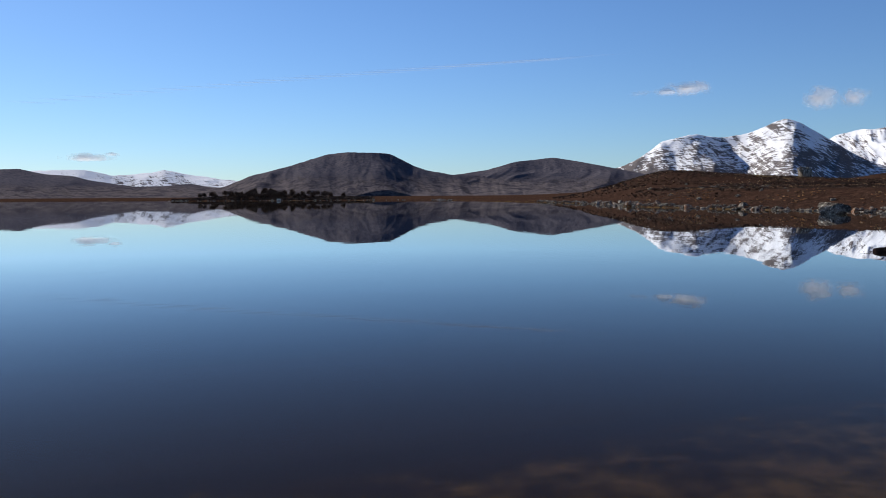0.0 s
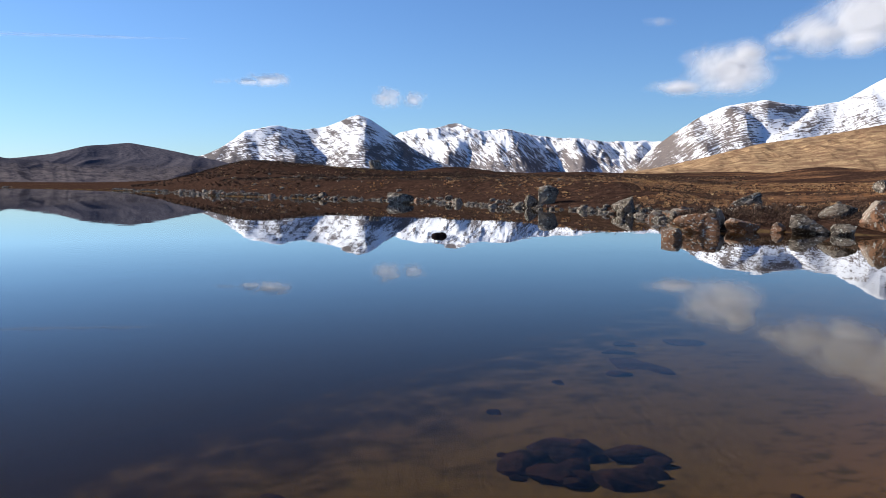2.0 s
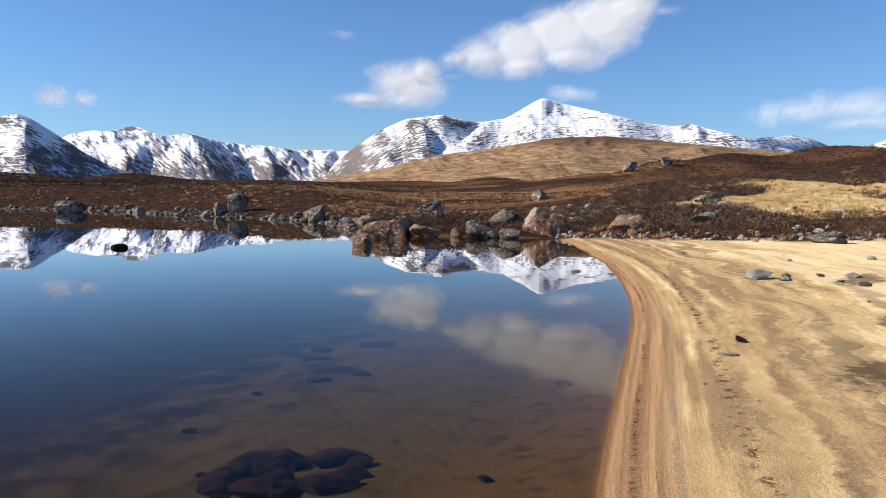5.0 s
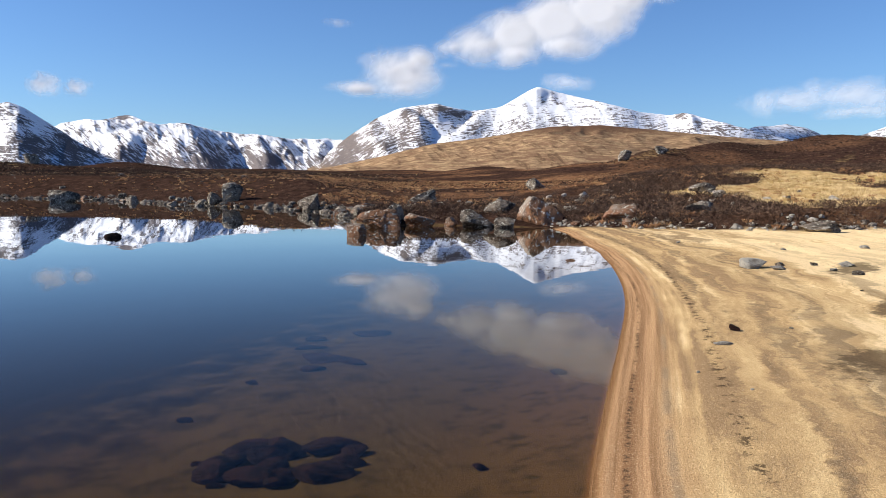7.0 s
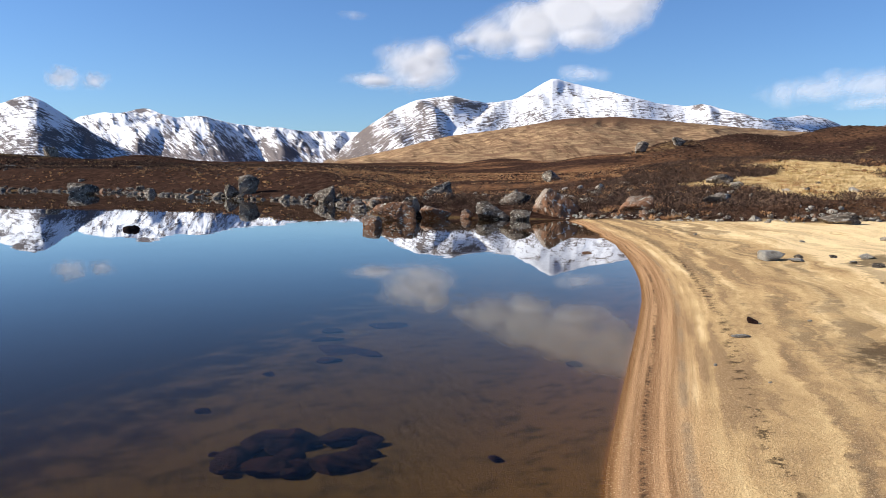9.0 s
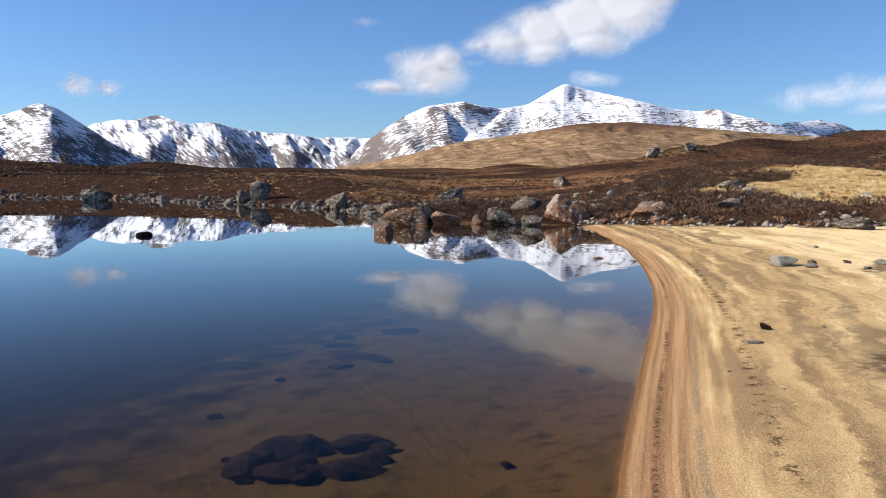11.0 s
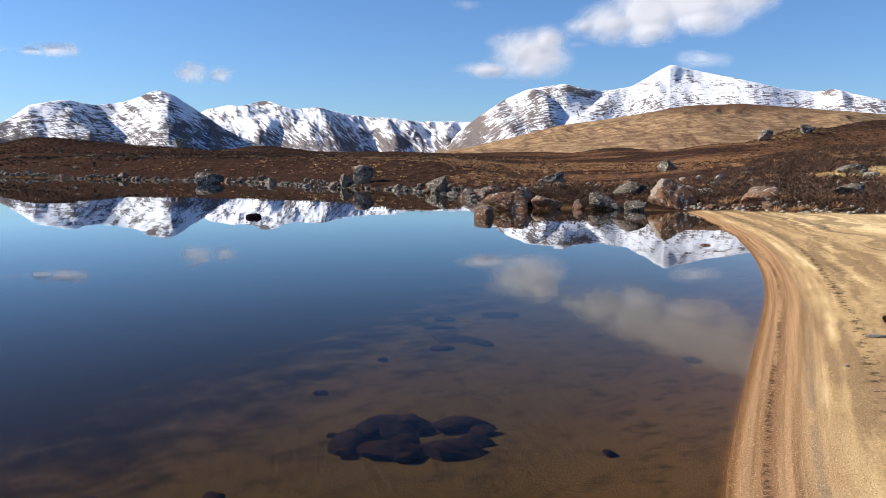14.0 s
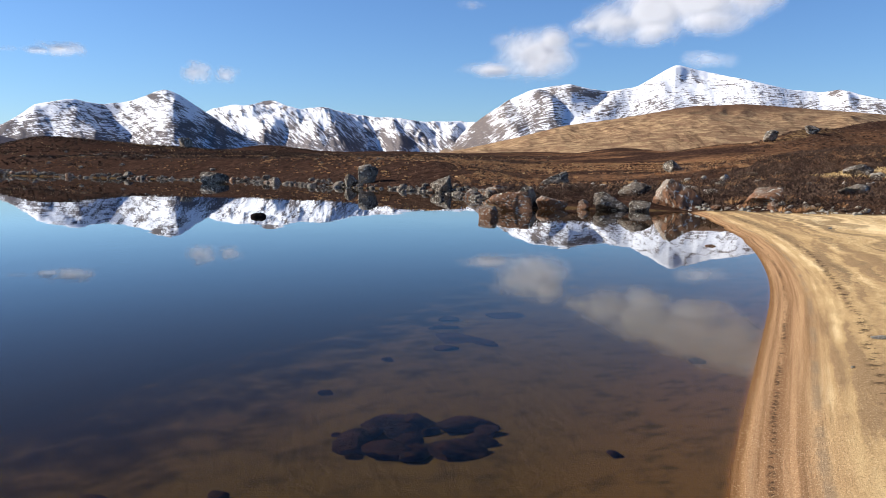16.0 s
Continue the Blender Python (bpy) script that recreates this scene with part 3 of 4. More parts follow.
    ob = sheet(category, grid_mesh(category, np.stack([x, y, z], -1).reshape(-1, 3), len(s), len(ls), snow=cover, heath=foot, crest=np.broadcast_to(crest_far * np.tan(np.radians(sum(np.interp(ls + o, ls, E) for o in np.linspace(-1, 1, 9)) / 9)), A.shape), across=A * -57.0 * crest_far / 3300), mat)
    return tagged(ob, label, category, "mountains round the lake")


mountain("distant snow-covered plateau, pale with haze",
         [(31, 1.2), (28.5, 1.7), (27.3, 1.81), (26, 1.9), (24.3, 1.95), (22.6, 1.55), (21.2, 1.59), (19.4, 1.94), (17.2, 1.53), (14.3, 1.17), (11, 0.3)],
         4700, 4000, SNOW_PEAK, 1, 25, 200, (-1.5, 1.6, 1.0), (0.1, 0.6))
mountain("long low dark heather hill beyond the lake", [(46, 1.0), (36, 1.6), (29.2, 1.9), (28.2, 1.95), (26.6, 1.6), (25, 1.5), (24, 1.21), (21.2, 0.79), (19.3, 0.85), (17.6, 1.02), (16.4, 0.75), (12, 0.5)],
         2900, 2350, HAZY_HEATH, 2, 14, 150, (50, 60, 0), (0.3, 1.4), category="hill", rough=0.02)
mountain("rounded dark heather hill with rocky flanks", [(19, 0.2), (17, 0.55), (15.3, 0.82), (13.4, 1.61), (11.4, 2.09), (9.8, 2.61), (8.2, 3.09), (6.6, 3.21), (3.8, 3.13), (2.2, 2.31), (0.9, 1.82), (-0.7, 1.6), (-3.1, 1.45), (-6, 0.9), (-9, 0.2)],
         2100, 1720, HAZY_HEATH, 3, 16, 130, (50, 60, 0), (0.4, 2.4), category="hill", rough=0.05, fine=0.09, carve=4, spurs=[([(5.4, 3.1), (5.0, 2.2), (4.4, 1.2)], 26, 2.4), ([(10.5, 2.2), (10.2, 1.2)], 10, 1.5)])
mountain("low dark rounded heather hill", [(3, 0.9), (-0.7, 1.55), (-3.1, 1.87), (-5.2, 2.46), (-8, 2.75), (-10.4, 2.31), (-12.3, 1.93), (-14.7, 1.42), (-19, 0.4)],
         2300, 1900, HAZY_HEATH, 4, 20, 130, (50, 60, 0), (0.4, 2.0), category="hill", rough=0.02)
mountain("snow-streaked mountain with a rounded shoulder and a sharp top",
         [(-9, 0.8), (-11.2, 1.6), (-12.9, 2.08), (-14.3, 2.81), (-15.4, 3.72), (-17.7, 4.2), (-18.8, 3.95), (-19.8, 3.9), (-21.3, 4.18), (-22.7, 4.82), (-23.4, 5.0), (-24.3, 4.68), (-26.2, 3.4), (-28, 2.22), (-30.3, 1.31), (-33, 0.4)],
         3300, 2550, SNOW_PEAK, 5, 22, 200, (-2.4, 5.2, 0.90), (0.2, 1.5), curve=1.45, rough=0.05, fine=0.07, carve=7,
         spurs=[([(-15.6, 3.6), (-15.0, 2.4), (-14.2, 1.4)], 18, 1.5), ([(-17.7, 4.1), (-18.2, 2.9), (-18.5, 1.5)], 34, 1.8), ([(-19.6, 3.7), (-20.4, 2.6), (-22.0, 1.3)], -34, 1.7),
                ([(-21.9, 4.4), (-22.4, 3.2), (-22.6, 1.7)], 16, 1.0), ([(-23.6, 4.9), (-24.1, 3.6), (-23.7, 1.5)], 46, 2.0), ([(-25.4, 3.6), (-26.0, 2.6), (-26.6, 1.5)], 20, 0.9)],
         crags=[(-26.6, 2.6, 1.6, 1.2, 0.55), (-24.2, 3.9, 0.5, 0.4, 0.35), (-14, 1.8, 2.5, 0.8, 0.2), (-22.6, 4.5, 0.35, 0.15, 0.7), (-24.8, 2.7, 0.4, 0.2, 0.7), (-21.0, 3.0, 0.5, 0.12, 0.6)])
mountain("snowy range of jagged tops and corries",
         [(-22, 2.0), (-25, 3.16), (-26.4, 3.77), (-27.7, 4.15), (-28.8, 4.1), (-30.2, 4.52), (-31.3, 4.23), (-32.5, 3.87), (-33.7, 4.16), (-35.1, 3.83), (-37.1, 3.54), (-39.5, 3.37), (-41.5, 3.15), (-44.8, 3.21), (-46, 3.06), (-50, 2.4)],
         4350, 3300, CRAG_PEAK, 6, 50, 230, (-2.8, 4.4, 0.97), (0.2, 1.4), curve=1.45, rough=0.09, fine=0.07, carve=11,
         spurs=[([(-28.5, 4.0), (-29.2, 3.2), (-30.2, 2.6)], 42, 1.1), ([(-31.2, 4.2), (-31.7, 3.3), (-32.5, 2.1), (-33.2, 1.3)], 52, 1.3), ([(-31.8, 3.1), (-30.6, 2.2), (-29.8, 1.5)], 40, 1.0),
                ([(-33.7, 4.1), (-34.3, 2.8), (-35.0, 1.5)], 95, 2.2), ([(-37.4, 2.8), (-37.9, 1.5)], -45, 1.3), ([(-36.9, 3.5), (-38.5, 2.4), (-39.2, 1.4)], 62, 1.2), ([(-39.8, 3.3), (-40.8, 2.2)], 45, 1.0), ([(-42.6, 3.1), (-43.2, 2.0)], 35, 0.9)],
         crags=[(-35.3, 2.9, 1.0, 0.9, 0.25), (-30.2, 4.3, 0.5, 0.13, 0.9), (-31.3, 4.0, 0.35, 0.22, 0.7), (-30.8, 1.9, 1.2, 0.6, 0.3), (-39.6, 1.7, 1.4, 0.4, 0.7), (-38.2, 2.3, 0.5, 0.5, 0.5), (-40.2, 2.7, 0.7, 0.5, 0.3), (-34.6, 1.5, 2.5, 0.35, 0.2)])
mountain("broad snow-covered mountain with a pointed summit and a corrie",
         [(-41, 0.4), (-41.9, 1.0), (-43.2, 1.8), (-45.2, 3.41), (-47.2, 4.73), (-49, 5.51), (-51.5, 5.81), (-53.9, 5.28), (-56.2, 5.6), (-57.4, 6.3), (-58.65, 7.05), (-60.5, 6.52), (-63.3, 5.85), (-66, 5.16), (-67.8, 4.95), (-68.9, 5.08), (-71.8, 4.25), (-75, 3.3), (-79, 2.2), (-84, 1.0)],
         3900, 2700, WHITE_PEAK, 7, 18, 380, (-2.6, 6.5, 1.03), (0.6, 1.9), curve=1.4, rough=0.05, fine=0.07, carve=3,
         spurs=[([(-48.6, 5.3), (-49.2, 4.6), (-50.2, 3.9)], 46, 1.1), ([(-46.6, 4.2), (-47.0, 3.2), (-47.8, 2.4)], 30, 1.2), ([(-53.4, 5.0), (-52.8, 4.3), (-51.5, 3.6)], -52, 1.6),
                ([(-58.5, 6.9), (-56.6, 5.6), (-54.6, 4.6), (-52.4, 3.6)], 36, 1.3), ([(-59.6, 6.4), (-60.8, 5.0)], 20, 1.6), ([(-68.8, 4.95), (-69.4, 4.3)], 26, 0.9)],
         crags=[(-49.3, 5.15, 0.45, 0.33, 0.75), (-50.3, 5.3, 0.3, 0.26, 0.7), (-51.8, 5.45, 0.6, 0.24, 1.1), (-53.0, 5.12, 0.7, 0.18, 1.0), (-51.3, 4.4, 0.8, 0.18, 0.45), (-45.0, 3.2, 0.9, 1.2, 1.2), (-47.0, 3.1, 1.4, 0.7, 0.12), (-46.9, 4.75, 0.5, 0.3, 0.6), (-43.5, 1.5, 1.6, 1, 0.5),
                (-57.0, 5.75, 0.9, 0.10, 0.55), (-59.0, 6.3, 0.6, 0.2, 0.3), (-60.4, 5.9, 1.0, 0.12, 0.4), (-62.0, 5.6, 0.8, 0.12, 0.4), (-68.6, 4.9, 0.45, 0.28, 1.0), (-64, 5.3, 1.5, 0.2, 0.3), (-71.2, 4.0, 0.6, 0.2, 0.5)])
mountain("far snowy hump at the end of the range",
         [(-69, 2.8), (-72, 3.75), (-73.5, 4.04), (-75.3, 4.23), (-76.6, 3.87), (-77.8, 3.22), (-79, 3.05), (-80.2, 3.53), (-81.1, 3.86), (-84, 4.3), (-88, 4.0), (-94, 2.5)],
         4700, 3900, SNOW_PEAK, 8, 50, 260, (1.8, 4.8, 0.8), (1.0, 2.4))
mountain("tawny grass hillside below the snow", [(-40.5, 0.2), (-42.3, 0.86), (-47.2, 1.94), (-51.2, 2.94), (-55.1, 3.44), (-59.6, 4.2), (-63.2, 4.3), (-67.7, 3.85), (-71.5, 3.45), (-75, 3.1), (-80, 2.9), (-86, 2.6), (-92, 1.2)],
         2350, 800, TAWNY_HILL, 9, 22, 200, (50, 60, 0), (3.0, 4.6), curve=1.05, category="hill", rough=0.02)


# ---- clouds ----
def cloud(label, left, up, lobes, far=4250, mat=CLOUD, category="cloud", rows=50):
    """A drift of vapour: lobes are degrees right and up of its middle, two radii and a strength."""
    us = [v for l in lobes for v in (l[0] - 1.6 * l[2], l[0] + 1.6 * l[2])]
    vs = [v for l in lobes for v in (l[1] - 1.6 * l[3], l[1] + 1.6 * l[3])]
    cols = 90
    U, V = np.meshgrid(np.linspace(min(us), max(us), cols), np.linspace(min(vs), max(vs), rows))
    d = np.full_like(U, -1.1)
    for u, v, ru, rv, k in lobes:
        d = np.maximum(d, 1.05 * k - max(k, 0.9) * np.hypot((U - u) / ru, (V - v) / rv))
    border = np.minimum.reduce([U - min(us), max(us) - U, V - min(vs), max(vs) - V])
    d = np.clip(d, -1.1, 1) - 1.2 * (1 - np.clip(border / 0.4, 0, 1))
    # the drift lies aslant, its far side above and away to one side
    r = far + 48 * (V - U * (1 if left < -40 else -1)) - 9 * (max(us) - min(us)) * np.clip(d, 0, 1) * 0.3
    a, e = np.radians(left - U), np.radians(up + V)
    co = np.stack([-np.sin(a) * np.cos(e) * r, np.cos(a) * np.cos(e) * r, EYE[2] + np.sin(e) * r], -1)
    ob = sheet(category, grid_mesh(category, co.reshape(-1, 3), rows, cols, vapour=d), mat)
    return tagged(ob, label, category, "clouds over the range")


cloud("large bright cloud drawn out to one side", -59.4, 10.6, [(-6.6, -0.9, 1.9, 0.8, 0.7), (-4.6, -0.7, 2.6, 1.3, 1.1), (-2.2, 0.0, 3.0, 1.8, 1.4), (0.6, 0.7, 3.4, 2.1, 1.5), (3.3, 1.5, 3.2, 2.0, 1.5), (5.0, 2.3, 2.4, 1.5, 1.3), (-2.2, -1.3, 2.6, 1.0, 1.0), (1.0, -0.7, 2.4, 1.1, 1.1), (7.6, 2.0, 1.5, 0.6, 0.6)])
cloud("puffy white cloud below a larger one", -48.9, 7.8, [(-2.9, -1.0, 2.2, 0.5, 0.8), (0.2, 0.1, 2.5, 1.8, 1.3), (1.2, 1.0, 1.5, 1.0, 1.0), (0.0, -0.9, 1.9, 0.8, 0.9), (3.2, 0.7, 1.4, 0.5, 0.3), (-2.0, 1.2, 0.9, 0.7, 0.35)])
cloud("small cloud behind the summit", -60.8, 7.3, [(0, 0, 1.5, 0.62, 0.9)], 3300, SOFT_CLOUD)
cloud("long thin grey-white cloud", -77.2, 5.5, [(-2.0, 0.2, 2.6, 0.9, 0.8), (1.6, 0.4, 3.0, 1.0, 0.9), (2.2, -0.6, 2.6, 0.55, 0.75)], 3300, SOFT_CLOUD)
cloud("small round white cloud", -25.4, 6.15, [(0, 0.05, 0.9, 0.75, 0.9), (-0.2, 0.3, 0.5, 0.4, 0.8)], mat=SMALL_CLOUD)
cloud("faint small cloud puff", -27.3, 6.12, [(0, 0, 0.9, 0.65, 0.75)], mat=SMALL_CLOUD)
cloud("flat wispy white cloud", -16.8, 7.25, [(0.3, 0.06, 1.5, 0.5, 0.8), (-0.9, -0.12, 1.1, 0.36, 0.65), (-3.0, -0.2, 1.6, 0.4, 0.2)], mat=SMALL_CLOUD)
cloud("thin wisp of cloud low over the plateau", 24.2, 2.7, [(0, 0, 1.3, 0.32, 0.9), (1.5, 0.3, 0.6, 0.25, 0.6)], mat=SMALL_CLOUD)
cloud("faint high wisp of cloud", -44.5, 11.2, [(0, 0, 1.0, 0.4, 0.75)], mat=THIN_CLOUD)
cloud("faint wisp of cloud", -46.5, 8.7, [(0, 0, 0.8, 0.6, 0.8)], mat=THIN_CLOUD)
cloud("thin straight vapour trail across the sky", 9.0, 8.2, [(-20 + 1.75 * k, -2.32 + 0.1586 * 1.75 * k - 0.00154 * (1.75 * k) ** 2, 2.4, 0.075, 0.5 + 0.015 * k) for k in range(25)], 3000, TRAIL, "vapour_trail", 150)


# ---- rocks ----
def rock_mesh(name, seed, mat, fine=3, flat=0.75, cuts=10):
    """A boulder one metre across, worn from a block with a few flat faces; it sits on z = 0."""
    rng = random.Random(seed)
    bm = bmesh.new()
    bmesh.ops.create_icosphere(bm, subdivisions=fine, radius=1)
    planes = []
    for _ in range(cuts):
        n = Vector((rng.gauss(0, 1), rng.gauss(0, 1), rng.gauss(0, 0.8))).normalized()
        planes.append((n, rng.uniform(0.40, 0.60)))
    shift = Vector((seed * 3.7, seed * 1.3, 0))
    for v in bm.verts:
        n = v.co.normalized()
        r = 1.0
        for p, d in planes:
            c = n.dot(p)
            if c > 0.05:
                r = min(r, d / c)
        r *= 1 + 0.09 * noise.noise(n * 1.6 + shift) + 0.05 * noise.noise(n * 4.0 + shift) + 0.04 * noise.noise(n * 9.0 + shift)
        v.co = Vector((n.x * r * 0.62, n.y * r * 0.55, n.z * r * 0.62 * flat))
    lows = [v.co.z for v in bm.verts]
    cut = min(lows) * 0.55
    for v in bm.verts:
        v.co.z -= cut
    me = bpy.data.meshes.new(name)
    bm.to_mesh(me)
    bm.free()
    me.polygons.foreach_set("use_smooth", [True] * len(me.polygons))
    me.set_sharp_from_angle(angle=radians(22 if cuts > 4 else 60))
    me.materials.append(mat)
    return me


def boulder(label, x, y, wide, tall, mat, seed, turn=0, z=None, deep=None, group="boulders by the lake", category="boulder", flat=0.75, name="boulder", cuts=10):
    me = rock_mesh(name, seed, mat, 4 if wide > 0.9 or cuts < 10 else 3, flat, cuts)
    # its breadth lies across the way from the standing place
    way = math.atan2(y, x) - math.pi / 2
    size = [max(v.co[k] for v in me.vertices) - min(v.co[k] for v in me.vertices) for k in range(2)]
    top = max(v.co.z for v in me.vertices)
    ob = new(name, me)
    ob.scale = (wide / size[0], (deep or wide * 0.8) / size[1], tall / top)
    ob.rotation_euler = (0, 0, way + radians(turn * 0.2 - 8))
    ob.location = (x, y, (max(height(x, y), -0.05) if z is None else z) - 0.04 * tall)
    return tagged(ob, label, category, group)


boulder("broad rust-brown granite boulder standing in the lake", 22.66, 20.62, 1.75, 0.78, RUST_ROCK, 3, 20, -0.03)
boulder("dark flat-topped boulder behind the rocks of the point", 24.1, 21.6, 1.25, 0.95, GREY_ROCK, 4, 20, 0.0)
boulder("small rust-brown rock standing in the lake", 18.6, 18.1, 0.66, 0.46, RUST_ROCK, 5, 70, -0.06)
boulder("flat rust-brown boulder at the water's edge", 24.6, 20.2, 1.3, 0.58, RUST_ROCK, 8, 10, -0.03)
boulder("pale boulder lying in dark heather", 37.5, 30.8, 1.9, 0.85, GREY_ROCK, 9, 30)
boulder("rounded granite boulder with dark flanks at the water's edge", 25.67, 18.5, 1.35, 0.78, GREY_ROCK, 12, 60, -0.03)
boulder("large pointed boulder with pale lichen and a rusty foot", 27.7, 16.8, 1.85, 1.3, RUST_ROCK, 14, 100, 0.0, flat=1.0)
boulder("tall grey boulder standing in heather", 58.0, 35.2, 1.7, 1.0, GREY_ROCK, 15, 10)
boulder("low rust-brown boulder at the back of the beach", 28.2, 13.3, 1.35, 0.62, RUST_ROCK, 17, 30)
boulder("grey boulder in dark heather", 42.9, 15.3, 1.45, 0.6, GREY_ROCK, 19, 50)
boulder("low mossy boulder at the back of the sand", 31.2, 11.45, 1.2, 0.5, GREY_ROCK, 21, 0)
boulder("broad pale lichened boulder half sunk in the sand", 28.0, 6.2, 1.3, 0.42, GREY_ROCK, 23, 15)
boulder("grey boulder at the water's edge", 26.05, 17.3, 0.85, 0.45, GREY_ROCK, 24, 15, -0.03)
boulder("dark flat boulder behind the shore rocks", 28.6, 19.0, 1.4, 0.6, GREY_ROCK, 26, 75)
boulder("small pale rock at the water's edge", 25.3, 19.3, 0.62, 0.45, RUST_ROCK, 28, 40, -0.04)
boulder("broad grey boulder standing in the shallows", 33.09, 66.4, 2.6, 1.1, GREY_ROCK, 31, 80, -0.05)
boulder("tall pale granite boulder on the far bank", 36.6, 48.6, 1.6, 1.45, GREY_ROCK, 36, 60, flat=1.15)
boulder("rust-grey boulder on the far bank", 35.6, 49.2, 1.25, 0.95, GREY_ROCK, 35, 0)
boulder("dark boulder at the far water's edge", 33.3, 36.3, 1.5, 1.2, GREY_ROCK, 37, 30)
boulder("dark rock just breaking the still water", 12.69, 22.46, 0.5, 0.18, SUNK_ROCK, 39, 30, -0.03)
boulder("large weathered boulder on the moor knoll", *polar(-64.8, 150), 2.5, 2.1, GREY_ROCK, 41, 30, flat=1.1)
boulder("pale boulder on the moor knoll", *polar(-67.4, 156), 2.6, 1.5, GREY_ROCK, 43, 80)
boulder("boulder on the skyline of the moor", *polar(-24.6, 240), 4.0, 3.2, GREY_ROCK, 45, 0)
boulder("grey-white stone on the open sand", 15.22, 4.51, 0.48, 0.2, PALE_STONE, 47, 0, category="stone", name="stone")
boulder("small dark stone on the sand", 8.6, 2.7, 0.13, 0.07, SUNK_ROCK, 49, 0, category="stone", name="stone")
boulder("small pale stone sunk in the sand", 7.82, 2.54, 0.18, 0.03, PALE_STONE, 51, 0, category="stone", name="stone")
boulder("flat pale stone on the sand", 15.15, 3.99, 0.28, 0.07, PALE_STONE, 53, 0, category="stone", name="stone")
boulder("flat rock awash near the beach", 15.5, 8.5, 0.26, 0.08, RUST_ROCK, 55, 0, -0.04, category="stone", name="stone")

for k, (u, v, w) in enumerate([(15.77, 4.16, 0.28), (19.83, 5.16, 0.21), (16.44, 3.14, 0.43), (15.14, 2.67, 0.33), (15.54, 3.15, 0.23), (8.94, 2.2, 0.08), (16.46, 3.7, 0.24), (20.59, 8.03, 0.19), (21.29, 3.66, 0.34), (12.64, 2.18, 0.09), (6.15, 1.78, 0.05), (6.51, 2.33, 0.07)]):
    boulder("small bleached stone lying on the sand", u, v, 0.65 * w, 0.25 * w, PALE_STONE if k % 3 else GREY_ROCK, 110 + k, 30 * k, None, None, "stones on the sand", "stone", 0.5, "stone")

# the ring of brown stones on the lake bed
for k, (u, v, w, d) in enumerate([(3.04, 4.19, 0.33, 0.27), (3.38, 4.36, 0.40, 0.27), (3.58, 4.18, 0.30, 0.19), (3.76, 3.95, 0.47, 0.27), (3.36, 4.12, 0.27, 0.19), (3.23, 3.96, 0.26, 0.18), (3.81, 3.71, 0.18, 0.17), (3.60, 3.58, 0.24, 0.16),
                                  (3.31, 3.52, 0.40, 0.23), (3.02, 3.89, 0.31, 0.19), (3.12, 3.69, 0.21, 0.15), (3.24, 3.81, 0.20, 0.13), (2.88, 4.02, 0.12, 0.06), (3.06, 4.47, 0.08, 0.06), (3.52, 4.03, 0.16, 0.10), (3.20, 4.27, 0.22, 0.17)]):
    boulder("sunken red-brown stone in a ring on the lake bed", u, v, w, min(0.11, 0.36 * w), SUNK_ROCK, 60 + k, 90 if k else 220, height(u, v), d, "ring of sunken stones", "stone", 0.6, "stone", 4)
for k, (u, v, w) in enumerate([(5.95, 6.23, 0.82), (5.93, 5.83, 0.37), (5.48, 5.95, 0.27), (6.33, 6.96, 0.41), (6.35, 3.6, 0.18), (3.91, 2.74, 0.11), (7.32, 6.83, 0.51), (1.98, 4.08, 0.14), (4.76, 6.03, 0.14), (3.69, 5.52, 0.15), (1.43, 4.56, 0.18), (6.72, 7.23, 0.29)]):
    boulder("dark flat stone on the lake bed", u, v, w, 0.05, SUNK_ROCK, 80 + k, -45, height(u, v), 0.6 * w, "stones on the lake bed", "stone", 0.4, "stone", 5)


# stones along the banks
def bank_stones(label, points, n, sizes, spread, seed, mats, group):
    rng = random.Random(seed)
    kinds = [(lambda me: (me, max(v.co.z for v in me.vertices)))(rock_mesh("rock", seed * 20 + k, mats[k % len(mats)], 2, rng.uniform(0.6, 1.0))) for k in range(9)]
    legs = list(zip(points[:-1], points[1:]))
    long = [math.dist(a, b) for a, b in legs]
    for _ in range(n):
        (ax, ay), (bx, by) = rng.choices(legs, long)[0]
        s = rng.random()
        x, y = ax + (bx - ax) * s + rng.gauss(0, spread), ay + (by - ay) * s + rng.gauss(0, spread)
        me, top = rng.choice(kinds)
        w = sizes[0] + (sizes[1] - sizes[0]) * rng.random() ** 2.2
        ob = new("rock", me)
        ob.scale = (w * rng.uniform(0.8, 1.4), w, w * rng.uniform(0.5, 1.0))
        ob.rotation_euler = (0, 0, rng.uniform(0, 6.3))
        ob.location = (x, y, max(height(x, y), -0.08) - 0.05 * w)
        tagged(ob, label, "rock", group)


bank_stones("grey lichened rock on the stony bank", [tuple(p) for p in LAKE[21:32]], 230, (0.3, 1.25), 0.45, 5, (GREY_ROCK, GREY_ROCK, RUST_ROCK), "rocks along the far bank")
bank_stones("grey rock at the foot of the point", [tuple(p) for p in LAKE[15:22]], 16, (0.12, 0.38), 0.25, 6, (RUST_ROCK, GREY_ROCK), "rocks at the point")
bank_stones("small pale stone at the back of the beach", [(27.6, 15.4), (27.3, 11.6), (28, 9.0), (28.8, 7.2), (32, 4.6)], 55, (0.12, 0.55), 0.3, 7, (PALE_STONE, GREY_ROCK, RUST_ROCK), "stones behind the beach")
bank_stones("pale rock lying in the heather", [(33, 25), (36, 20), (40, 16), (40, 10)], 64, (0.3, 0.95), 3.5, 8, (PALE_STONE, GREY_ROCK), "rocks in the heather")


